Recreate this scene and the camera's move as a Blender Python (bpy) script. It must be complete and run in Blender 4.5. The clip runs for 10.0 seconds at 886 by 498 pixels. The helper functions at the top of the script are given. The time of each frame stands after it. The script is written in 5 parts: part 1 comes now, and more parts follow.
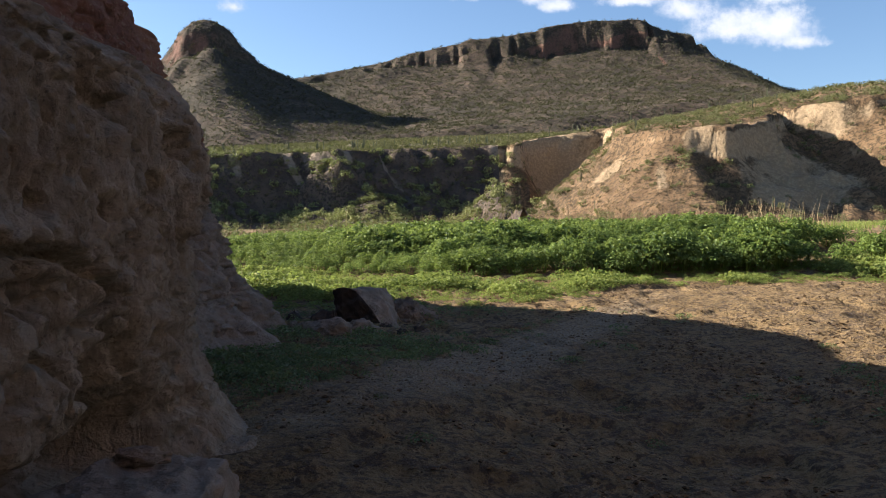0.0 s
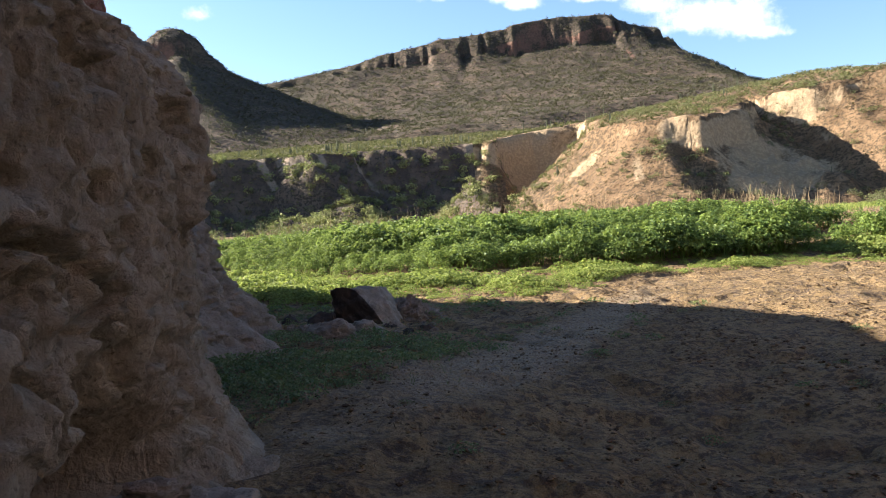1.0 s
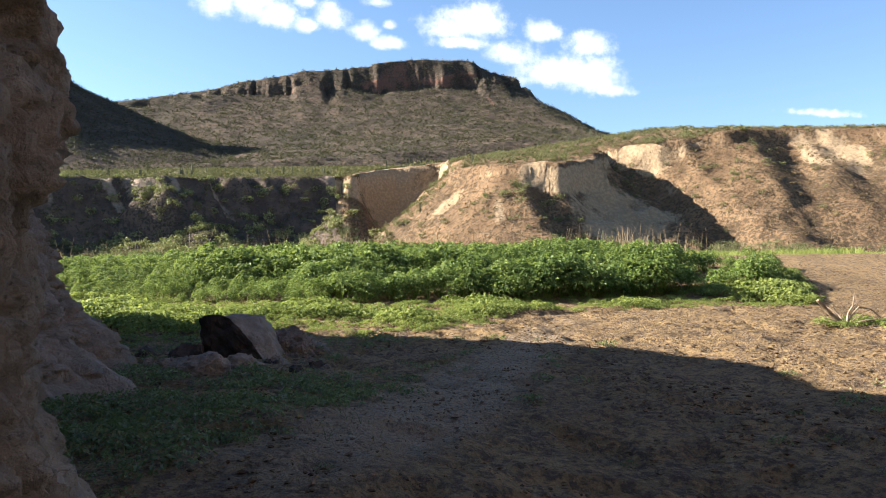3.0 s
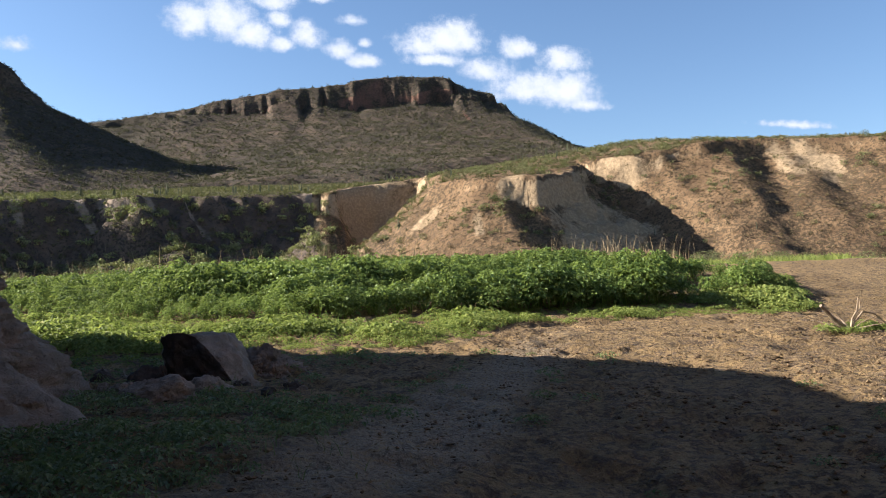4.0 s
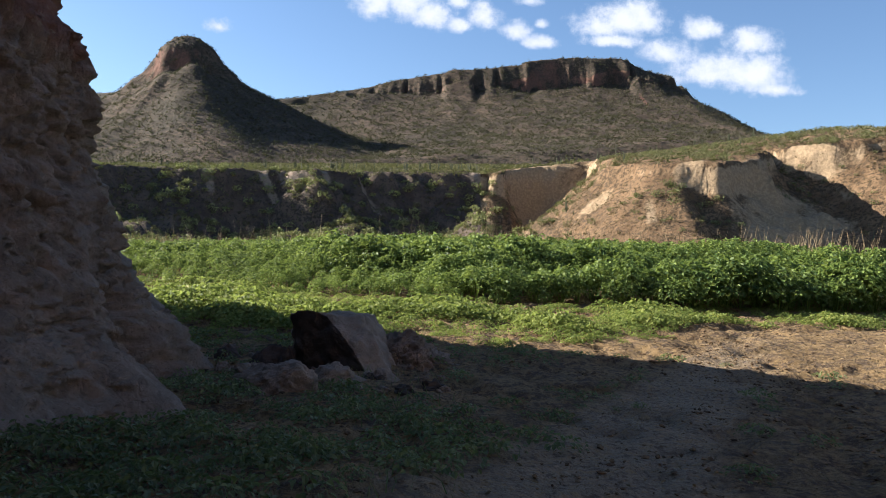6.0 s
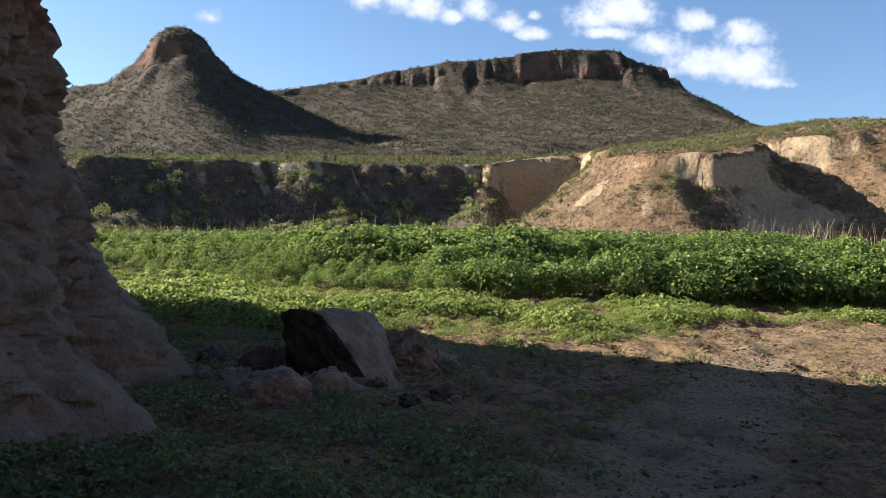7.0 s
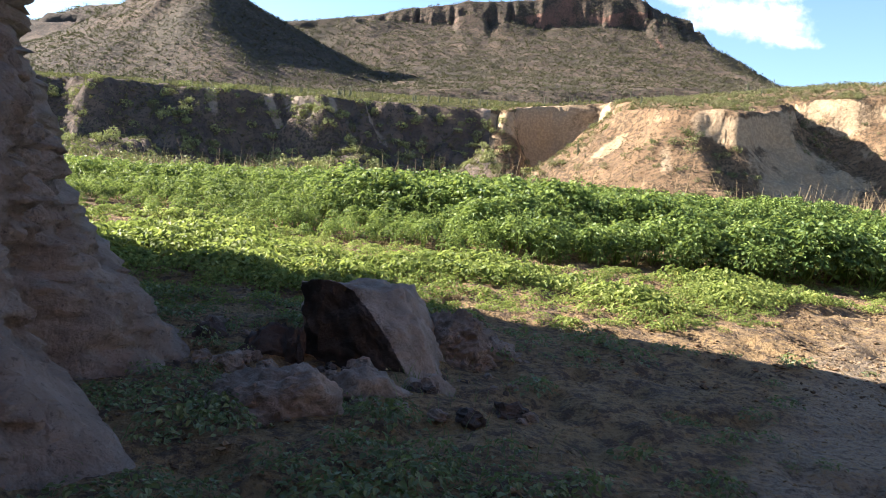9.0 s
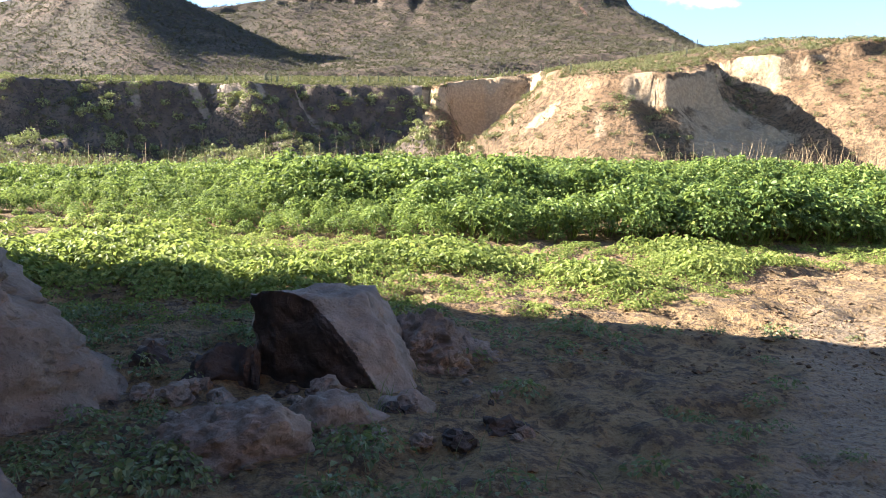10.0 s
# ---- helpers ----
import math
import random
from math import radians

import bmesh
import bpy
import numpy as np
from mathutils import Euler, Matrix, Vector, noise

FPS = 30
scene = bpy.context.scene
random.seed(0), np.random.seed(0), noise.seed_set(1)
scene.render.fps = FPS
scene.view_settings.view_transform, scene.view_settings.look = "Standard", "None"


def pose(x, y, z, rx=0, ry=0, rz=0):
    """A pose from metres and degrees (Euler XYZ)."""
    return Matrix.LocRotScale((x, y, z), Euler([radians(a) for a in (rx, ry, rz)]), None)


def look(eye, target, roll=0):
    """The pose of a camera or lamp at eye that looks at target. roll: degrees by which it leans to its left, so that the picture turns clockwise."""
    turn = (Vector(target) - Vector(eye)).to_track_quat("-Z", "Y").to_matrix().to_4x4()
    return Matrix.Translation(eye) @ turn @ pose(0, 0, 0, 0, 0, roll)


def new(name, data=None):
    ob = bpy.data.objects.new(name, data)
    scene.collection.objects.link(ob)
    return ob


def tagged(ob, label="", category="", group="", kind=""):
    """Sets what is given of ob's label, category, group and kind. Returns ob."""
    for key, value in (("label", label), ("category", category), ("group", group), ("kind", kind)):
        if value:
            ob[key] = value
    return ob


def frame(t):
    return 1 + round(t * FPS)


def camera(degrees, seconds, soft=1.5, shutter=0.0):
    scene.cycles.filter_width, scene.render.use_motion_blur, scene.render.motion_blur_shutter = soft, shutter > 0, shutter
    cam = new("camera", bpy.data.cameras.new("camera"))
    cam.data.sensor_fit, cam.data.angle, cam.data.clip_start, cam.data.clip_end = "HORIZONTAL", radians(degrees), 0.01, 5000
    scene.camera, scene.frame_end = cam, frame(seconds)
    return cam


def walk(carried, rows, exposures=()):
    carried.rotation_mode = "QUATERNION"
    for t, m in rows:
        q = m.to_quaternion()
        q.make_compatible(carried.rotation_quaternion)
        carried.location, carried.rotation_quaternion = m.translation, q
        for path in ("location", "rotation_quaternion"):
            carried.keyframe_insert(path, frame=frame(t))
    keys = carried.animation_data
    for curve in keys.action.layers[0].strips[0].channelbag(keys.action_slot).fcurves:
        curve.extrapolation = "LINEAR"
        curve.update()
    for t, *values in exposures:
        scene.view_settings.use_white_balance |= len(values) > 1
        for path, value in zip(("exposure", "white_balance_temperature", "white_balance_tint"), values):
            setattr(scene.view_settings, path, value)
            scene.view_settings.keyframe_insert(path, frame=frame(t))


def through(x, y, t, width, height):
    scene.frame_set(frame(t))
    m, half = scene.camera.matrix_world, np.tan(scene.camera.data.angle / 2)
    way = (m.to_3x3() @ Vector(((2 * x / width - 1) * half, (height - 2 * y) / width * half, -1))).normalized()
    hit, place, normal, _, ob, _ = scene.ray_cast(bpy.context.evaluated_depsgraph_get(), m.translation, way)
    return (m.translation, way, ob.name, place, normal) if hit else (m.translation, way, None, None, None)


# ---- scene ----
cam = camera(58.77, 10.0, soft=0.85)
# seconds, eye, heading to the left, look up, lean to the left
ROWS = [
    (0.0, -0.000, 0.002, 1.828, 0.11, -1.42, 0.47),
    (0.5, -0.186, 0.350, 1.765, 1.09, -2.47, 2.04),
    (1.0, -0.464, 0.820, 1.685, -1.58, -1.39, -1.79),
    (1.5, -0.739, 1.266, 1.632, 1.35, -3.48, -1.25),
    (2.0, -0.794, 1.658, 1.621, -8.32, -0.84, 2.54),
    (2.5, -0.961, 2.059, 1.539, -8.93, -1.52, 1.20),
    (2.7, -1.004, 2.247, 1.535, -11.68, 0.07, 1.28),
    (3.8, -0.930, 3.318, 1.412, -12.36, 1.78, -0.19),
    (4.0, -0.887, 3.517, 1.406, -13.59, 2.31, -0.44),
    (4.3, -0.795, 3.814, 1.399, -13.24, 5.36, 1.17),
    (4.5, -0.747, 4.011, 1.408, -12.27, 1.96, -0.22),
    (5.0, -0.671, 4.483, 1.443, -7.88, 0.99, 3.87),
    (5.5, -0.607, 4.946, 1.458, -4.88, 1.26, 4.16),
    (5.7, -0.594, 5.130, 1.440, -1.72, 0.58, 3.51),
    (6.8, -0.721, 6.169, 1.393, -2.47, 1.51, 1.81),
    (7.0, -0.741, 6.366, 1.403, -2.21, 0.20, 2.98),
    (7.5, -0.812, 6.845, 1.433, -3.48, -2.70, 2.95),
    (8.0, -0.905, 7.306, 1.459, -0.51, -1.36, 2.53),
    (8.5, -1.048, 7.766, 1.474, 0.78, -2.57, 6.57),
    (9.0, -1.179, 8.170, 1.529, -2.01, -3.94, 6.36),
    (9.5, -1.253, 8.510, 1.532, -4.15, -4.75, 1.52),
    (10.0, -1.331, 8.851, 1.600, -6.38, -5.21, 2.42),
]


def gaze(x, y, z, yaw, pitch, lean):
    a, p = radians(yaw), radians(pitch)
    way = Vector((-math.sin(a) * math.cos(p), math.cos(a) * math.cos(p), math.sin(p)))
    return look((x, y, z), Vector((x, y, z)) + way, lean)


EXPOSURES = [(0.0, 1.76, 6060, 12), (0.5, 2.73, 6160, 12), (1.0, 2.35, 6060, 12), (1.5, 2.85, 6060, 12), (2.0, 2.52, 6000, 12), (2.5, 2.36, 6000, 12), (4.5, 1.63, 5920, 12),
             (5.5, 1.70, 5900, 12), (7.0, 1.74, 5880, 12), (7.5, 1.97, 5920, 12), (8.0, 2.08, 5880, 12), (8.5, 2.36, 5950, 15), (9.0, 2.53, 5930, 15), (9.5, 2.7, 5950, 15), (10.0, 2.95, 5940, 15)]
walk(cam, [(t, gaze(*r)) for t, *r in ROWS], EXPOSURES)

# ---- sky and sun ----
SUN_AZ = radians(-71.5)      # from straight ahead, to the left
SUN_EL = radians(24.5)
TO_SUN = Vector((math.sin(SUN_AZ) * math.cos(SUN_EL), math.cos(SUN_AZ) * math.cos(SUN_EL), math.sin(SUN_EL)))

sun = new("sun", bpy.data.lights.new("sun", "SUN"))
sun.data.energy, sun.data.angle, sun.data.color = 5.6, radians(0.53), (1.0, 0.885, 0.725)
sun.matrix_world = look((0, 0, 60), Vector((0, 0, 60)) - TO_SUN)

world = bpy.data.worlds.new("sky")
scene.world = world
world.use_nodes = True


class Nodes:
    """A small helper to write node trees in short lines."""

    def __init__(self, tree):
        self.tree = tree
        tree.nodes.clear()

    def add(self, kind, settings=None, **inputs):
        node = self.tree.nodes.new(kind)
        for key, value in (settings or {}).items():
            if key == "operation":
                node.operation = value
            elif key == "data_type":
                node.data_type = value
            elif key == "interpolation_type":
                node.interpolation_type = value
        for key, value in inputs.items():
            sock = node.inputs[int(key[1:])] if key[0] == "i" and key[1:].isdigit() else node.inputs[key.replace("_", " ")]
            if isinstance(value, bpy.types.NodeSocket):
                self.tree.links.new(value, sock)
            else:
                sock.default_value = value
        return node

    def math(self, op, a, b=0.0, c=0.0):
        return self.add("ShaderNodeMath", {"operation": op}, i0=a, i1=b, i2=c).outputs[0]

    def ramp(self, value, lo, hi, a=0.0, b=1.0, smooth=True):
        n = self.add("ShaderNodeMapRange", {"interpolation_type": "SMOOTHSTEP" if smooth else "LINEAR"},
                     Value=value, From_Min=lo, From_Max=hi, To_Min=a, To_Max=b)
        return n.outputs[0]

    def mix(self, fac, a, b):
        n = self.add("ShaderNodeMix", {"data_type": "RGBA"})
        for sock, value in ((n.inputs[0], fac), (n.inputs[6], a), (n.inputs[7], b)):
            if isinstance(value, bpy.types.NodeSocket):
                self.tree.links.new(value, sock)
            else:
                sock.default_value = value if not isinstance(value, tuple) else (*value[:3], 1.0)
        return n.outputs[2]

    def noise(self, vec, scale, detail=4.0, rough=0.55, out=0):
        return self.add("ShaderNodeTexNoise", None, Vector=vec, Scale=scale, Detail=detail, Roughness=rough).outputs[out]


CLOUDS = (
    (-0.071, 0.319, 0.026, 0.023, 1.0), (-0.033, 0.326, 0.034, 0.028, 1.1), (-0.003, 0.308, 0.031, 0.020, 1.1), (-0.025, 0.363, 0.014, 0.010, 0.8), (0.025, 0.355, 0.025, 0.017, 1.0),
    (0.031, 0.329, 0.014, 0.011, 0.9), (0.035, 0.298, 0.016, 0.011, 1.0), (0.064, 0.312, 0.020, 0.019, 1.1), (0.062, 0.372, 0.006, 0.008, 0.5), (0.083, 0.361, 0.013, 0.007, 0.7),
    (0.124, 0.336, 0.016, 0.007, 0.8), (0.107, 0.294, 0.016, 0.012, 1.0), (0.137, 0.283, 0.018, 0.009, 1.0), (0.141, 0.307, 0.006, 0.005, 0.7), (0.213, 0.309, 0.032, 0.023, 1.2),
    (0.251, 0.318, 0.045, 0.029, 1.4), (0.235, 0.291, 0.036, 0.010, 1.1), (0.299, 0.279, 0.028, 0.016, 1.1), (0.350, 0.314, 0.024, 0.014, 1.0), (0.414, 0.299, 0.030, 0.018, 1.1),
    (0.370, 0.257, 0.055, 0.025, 1.2), (0.411, 0.257, 0.049, 0.029, 1.3), (0.443, 0.241, 0.034, 0.009, 0.9), (-0.270, 0.279, 0.012, 0.008, 0.7), (0.781, 0.226, 0.055, 0.005, 0.6),
)


def build_sky():
    n = Nodes(world.node_tree)
    sky = n.add("ShaderNodeTexSky")
    sky.sky_type, sky.sun_disc, sky.sun_elevation, sky.sun_rotation = "NISHITA", False, SUN_EL, SUN_AZ
    sky.altitude, sky.air_density, sky.dust_density, sky.ozone_density = 400.0, 1.0, 0.35, 2.2
    d = n.add("ShaderNodeTexCoord").outputs["Generated"]
    xyz = n.add("ShaderNodeSeparateXYZ", None, Vector=d)
    front = n.math("MAXIMUM", xyz.outputs[1], 0.02)
    u, v = n.math("DIVIDE", xyz.outputs[0], front), n.math("DIVIDE", xyz.outputs[2], front)
    uv = n.add("ShaderNodeCombineXYZ", None, X=u, Y=v).outputs[0]
    rag = n.noise(uv, 34.0, 8.0, 0.66)
    rag2 = n.noise(uv, 11.0, 4.0, 0.55)
    total = None
    # fair-weather clouds: direction (right, up), half width, half height, weight
    for cu, cv, ru, rv, k in CLOUDS:
        a = n.math("DIVIDE", n.math("SUBTRACT", u, cu), ru)
        b = n.math("DIVIDE", n.math("SUBTRACT", v, cv), rv)
        b = n.math("MULTIPLY", b, n.ramp(b, -0.6, 0.2, 1.5, 1.0))      # flatter below
        r = n.math("SQRT", n.math("ADD", n.math("MULTIPLY", a, a), n.math("MULTIPLY", b, b)))
        blob = n.math("MULTIPLY", n.math("SUBTRACT", 1.0, r), k)
        total = blob if total is None else n.math("SMOOTH_MAX", total, blob, 0.2)
    wobble = n.math("ADD", n.math("MULTIPLY", n.math("SUBTRACT", rag, 0.5), 2.6), n.math("MULTIPLY", n.math("SUBTRACT", rag2, 0.5), 1.3))
    dens = n.ramp(n.math("ADD", total, wobble), -0.55, 0.55)
    dens = n.math("MULTIPLY", dens, n.ramp(xyz.outputs[1], 0.05, 0.3))
    light = n.ramp(n.math("ADD", n.math("MULTIPLY", total, 0.6), n.math("MULTIPLY", n.math("SUBTRACT", rag, 0.5), 2.0)), -0.1, 0.75)
    white = n.mix(light, (4.6, 5.0, 5.7), (6.5, 6.4, 6.2))
    both = n.mix(n.math("MULTIPLY", dens, 0.93), sky.outputs[0], white)
    bg = n.add("ShaderNodeBackground", None, Color=both, Strength=0.051)
    n.add("ShaderNodeOutputWorld", None, Surface=bg.outputs[0])


build_sky()


# ---- numbers: value noise and sheets ----
def smooth(a, b, v):
    t = np.clip((np.asarray(v, float) - a) / (b - a), 0.0, 1.0)
    return t * t * (3 - 2 * t)


def hashed(ix, iy, iz):
    h = (ix.astype(np.int64) * 374761393 + iy.astype(np.int64) * 668265263 + iz.astype(np.int64) * 2147483647) & 0xFFFFFFFF
    h = ((h ^ (h >> 13)) * 1274126177) & 0xFFFFFFFF
    h = ((h ^ (h >> 16)) * 2246822519) & 0xFFFFFFFF
    return ((h ^ (h >> 15)) & 0xFFFF) / 65535.0


def vnoise(x, y, z=0.0):
    x, y, z = np.broadcast_arrays(np.asarray(x, float), np.asarray(y, float), np.asarray(z, float))
    fx, fy, fz = np.floor(x), np.floor(y), np.floor(z)
    u, v, w = x - fx, y - fy, z - fz
    u, v, w = u * u * (3 - 2 * u), v * v * (3 - 2 * v), w * w * (3 - 2 * w)
    out = 0.0
    for a in (0, 1):
        for b in (0, 1):
            for c in (0, 1):
                k = (u if a else 1 - u) * (v if b else 1 - v) * (w if c else 1 - w)
                out = out + k * hashed(fx + a, fy + b, fz + c)
    return out - 0.5


def fbm(x, y, z=0.0, octaves=4, gain=0.5):
    total, amp, f = 0.0, 1.0, 1.0
    for k in range(octaves):
        total = total + amp * vnoise(np.asarray(x) * f + 17.3 * k, np.asarray(y) * f - 9.1 * k, np.asarray(z) * f + 5.7 * k)
        amp, f = amp * gain, f * 2.03
    return total


def cells(x, y, z):
    """How far a point lies from the border of its cell (zero on the cracks between blocks), and a number of its own for each cell."""
    fx, fy, fz = np.floor(x), np.floor(y), np.floor(z)
    first, second, own = np.full(x.shape, 9.0), np.full(x.shape, 9.0), np.zeros(x.shape)
    for a in (-1, 0, 1):
        for b in (-1, 0, 1):
            for c in (-1, 0, 1):
                i, j, k = fx + a, fy + b, fz + c
                d = np.sqrt((i + hashed(i, j, k) - x) ** 2 + (j + hashed(i + 71, j, k) - y) ** 2 + (k + hashed(i, j + 37, k) - z) ** 2)
                own = np.where(d < first, hashed(i + 13, j + 5, k + 29), own)
                second = np.minimum(second, np.maximum(first, d))
                first = np.minimum(first, d)
    return second - first, own


def mesh_from(name, verts, faces, material, smooth_shade=True):
    """verts: n x 3; faces: a list of index arrays, each m x 3 or m x 4."""
    me = bpy.data.meshes.new(name)
    verts = np.ascontiguousarray(verts, dtype=np.float32)
    if not isinstance(faces, list):
        faces = [faces]
    counts = np.concatenate([np.full(len(f), f.shape[1]) for f in faces])
    loops = np.concatenate([f.ravel() for f in faces]).astype(np.int32)
    me.vertices.add(len(verts))
    me.vertices.foreach_set("co", verts.ravel())
    me.loops.add(len(loops))
    me.loops.foreach_set("vertex_index", loops)
    me.polygons.add(len(counts))
    me.polygons.foreach_set("loop_start", np.concatenate([[0], np.cumsum(counts)[:-1]]).astype(np.int32))
    me.polygons.foreach_set("use_smooth", np.full(len(counts), smooth_shade))
    me.materials.append(material)
    me.update(calc_edges=True)
    me.validate()
    return me


def grid_faces(rows, cols):
    i = np.arange(rows * cols).reshape(rows, cols)
    return np.stack([i[:-1, :-1], i[:-1, 1:], i[1:, 1:], i[1:, :-1]], -1).reshape(-1, 4)


def sheet(name, xs, ys, height, material):
    """One height sheet over the lines xs and ys."""
    X, Y = np.meshgrid(xs, ys)
    Z = height(X, Y)
    return new(name, mesh_from(name, np.stack([X, Y, Z], -1).reshape(-1, 3), grid_faces(len(ys), len(xs)), material))


def part(name, bm, material, parent, label=""):
    me = bpy.data.meshes.new(name)
    bm.to_mesh(me)
    bm.free()
    me.materials.append(material)
    ob = new(name, me)
    ob.parent = parent
    return tagged(ob, label)


# ---- materials ----
def surface(name, build, rough=0.9, spec=0.2):
    """build(n, position) gives colour, bump height (or None) and bump distance."""
    m = bpy.data.materials.new(name)
    m.use_nodes = True
    n = Nodes(m.node_tree)
    at = n.add("ShaderNodeNewGeometry").outputs["Position"]
    colour, height, depth = build(n, at)
    b = n.add("ShaderNodeBsdfPrincipled", None, Roughness=rough)
    b.inputs["Specular IOR Level"].default_value = spec
    n.tree.links.new(colour, b.inputs["Base Color"])
    if height is not None:
        bump = n.add("ShaderNodeBump", None, Strength=0.9, Distance=depth, Height=height)
        n.tree.links.new(bump.outputs[0], b.inputs["Normal"])
    n.add("ShaderNodeOutputMaterial", None, Surface=b.outputs[0])
    return m


def soil_look(n, at):
    big, mid, fine = n.noise(at, 0.35, 3), n.noise(at, 7.0, 6, 0.7), n.noise(at, 24.0, 5, 0.65)
    c = n.mix(n.ramp(big, 0.35, 0.65), (0.216, 0.146, 0.070), (0.305, 0.208, 0.100))
    c = n.mix(n.ramp(mid, 0.48, 0.57, 0.0, 0.8), c, (0.082, 0.060, 0.045))
    c = n.mix(n.ramp(n.noise(at, 2.6, 5, 0.65), 0.50, 0.64, 0.0, 0.55), c, (0.105, 0.080, 0.062))      # trodden, damper spots
    # a pale dusty trail, trodden by cattle
    strip = n.add("ShaderNodeMapping", None, Vector=at)
    strip.vector_type = "TEXTURE"
    strip.inputs["Location"].default_value = (1.3, 11.8, 0.0)
    strip.inputs["Rotation"].default_value = (0.0, 0.0, radians(61))
    strip.inputs["Scale"].default_value = (6.5, 0.85, 1e6)
    off = n.add("ShaderNodeVectorMath", {"operation": "LENGTH"}, i0=strip.outputs[0]).outputs["Value"]
    off = n.math("ADD", off, n.math("MULTIPLY", n.math("SUBTRACT", n.noise(at, 1.3, 5, 0.65), 0.5), 1.6))
    c = n.mix(n.ramp(off, 1.2, 0.5, 0.0, 0.75), c, n.mix(n.ramp(fine, 0.35, 0.65), (0.27, 0.215, 0.150), (0.38, 0.315, 0.225)))
    clump = n.noise(at, 15.0, 4, 0.65)
    c = n.mix(n.ramp(clump, 0.52, 0.62, 0.0, 0.6), c, (0.345, 0.240, 0.118))
    c = n.mix(n.ramp(clump, 0.36, 0.46, 0.6, 0.0), c, (0.075, 0.052, 0.037))
    c = n.mix(n.ramp(fine, 0.58, 0.72, 0.0, 0.55), c, (0.375, 0.272, 0.146))
    c = n.mix(n.ramp(fine, 0.30, 0.42, 0.55, 0.0), c, (0.075, 0.052, 0.036))
    return c, n.math("ADD", n.math("MULTIPLY", mid, 0.9), n.math("MULTIPLY", fine, 0.6)), 0.22


def cliff_look(n, at):
    big, mid = n.noise(at, 0.55, 4, 0.6), n.noise(at, 3.0, 6, 0.62)
    fine = n.noise(at, 26.0, 6, 0.7)
    xyz = n.add("ShaderNodeSeparateXYZ", None, Vector=at)
    tall = n.add("ShaderNodeVectorMath", {"operation": "MULTIPLY"}, i0=at, i1=(5.0, 5.0, 1.1)).outputs[0]
    streak = n.noise(tall, 1.0, 5, 0.6)
    c = n.mix(n.ramp(big, 0.35, 0.65), (0.218, 0.182, 0.134), (0.305, 0.257, 0.194))
    c = n.mix(n.ramp(mid, 0.5, 0.72, 0.0, 0.6), c, (0.385, 0.332, 0.254))
    c = n.mix(n.ramp(streak, 0.54, 0.72, 0.0, 0.5), c, (0.118, 0.098, 0.071))
    # the farther buttress is purplish, and darkened to paint in its deeper shade
    c = n.mix(n.ramp(n.math("ADD", xyz.outputs[1], n.math("MULTIPLY", big, 2.0)), 8.8, 10.4, 0.0, 0.8), c, n.mix(n.ramp(mid, 0.35, 0.65), (0.170, 0.130, 0.101), (0.252, 0.198, 0.155)))
    # an iron-red bed lies over the pale silt
    red = n.ramp(n.math("ADD", xyz.outputs[2], n.math("MULTIPLY", big, 2.2)), 4.15, 4.75)
    c = n.mix(n.math("MULTIPLY", red, 0.75), c, (0.170, 0.072, 0.050))
    c = n.mix(n.ramp(fine, 0.34, 0.44, 0.6, 0.0), c, (0.085, 0.062, 0.045))
    c = n.mix(n.ramp(n.noise(at, 9.0, 5, 0.7), 0.56, 0.66, 0.0, 0.45), c, (0.33, 0.275, 0.205))
    # clumps of silt parted by cracks
    bent = n.add("ShaderNodeVectorMath", {"operation": "MULTIPLY_ADD"}, i0=n.noise(at, 3.4, 4, 0.6, 1), i1=(0.16, 0.16, 0.16), i2=at).outputs[0]
    gap = n.add("ShaderNodeTexVoronoi", None, Vector=n.add("ShaderNodeVectorMath", {"operation": "MULTIPLY"}, i0=bent, i1=(5.6, 5.6, 3.4)).outputs[0], Scale=1.0)
    gap.feature = "DISTANCE_TO_EDGE"
    crack = n.math("MULTIPLY", n.ramp(gap.outputs[0], 0.0, 0.13), n.ramp(n.noise(at, 1.1, 3), 0.40, 0.60, 0.15, 1.0))
    lump = n.noise(at, 5.2, 5, 0.58)
    h = n.math("ADD", n.math("MULTIPLY", lump, 0.55), n.math("MULTIPLY", crack, 0.09))
    h = n.math("ADD", h, n.math("MULTIPLY", n.noise(at, 21.0, 6, 0.74), 0.34))
    return c, n.math("ADD", h, n.math("ADD", n.math("MULTIPLY", mid, 0.5), n.math("MULTIPLY", streak, 0.5))), 0.15


def rock_look(n, at):
    mid, fine = n.noise(at, 4.0, 6, 0.62), n.noise(at, 40.0, 5, 0.7)
    c = n.mix(n.ramp(mid, 0.35, 0.65), (0.182, 0.147, 0.114), (0.272, 0.222, 0.172))
    c = n.mix(n.ramp(fine, 0.55, 0.72, 0.0, 0.5), c, (0.080, 0.060, 0.046))
    return c, n.math("ADD", mid, n.math("MULTIPLY", fine, 0.3)), 0.09


def dark_rock_look(n, at):
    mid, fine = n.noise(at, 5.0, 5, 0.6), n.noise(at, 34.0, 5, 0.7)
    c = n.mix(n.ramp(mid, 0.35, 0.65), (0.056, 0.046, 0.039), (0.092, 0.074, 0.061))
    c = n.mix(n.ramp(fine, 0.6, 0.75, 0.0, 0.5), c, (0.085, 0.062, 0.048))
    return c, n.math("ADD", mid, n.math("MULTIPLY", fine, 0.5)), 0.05


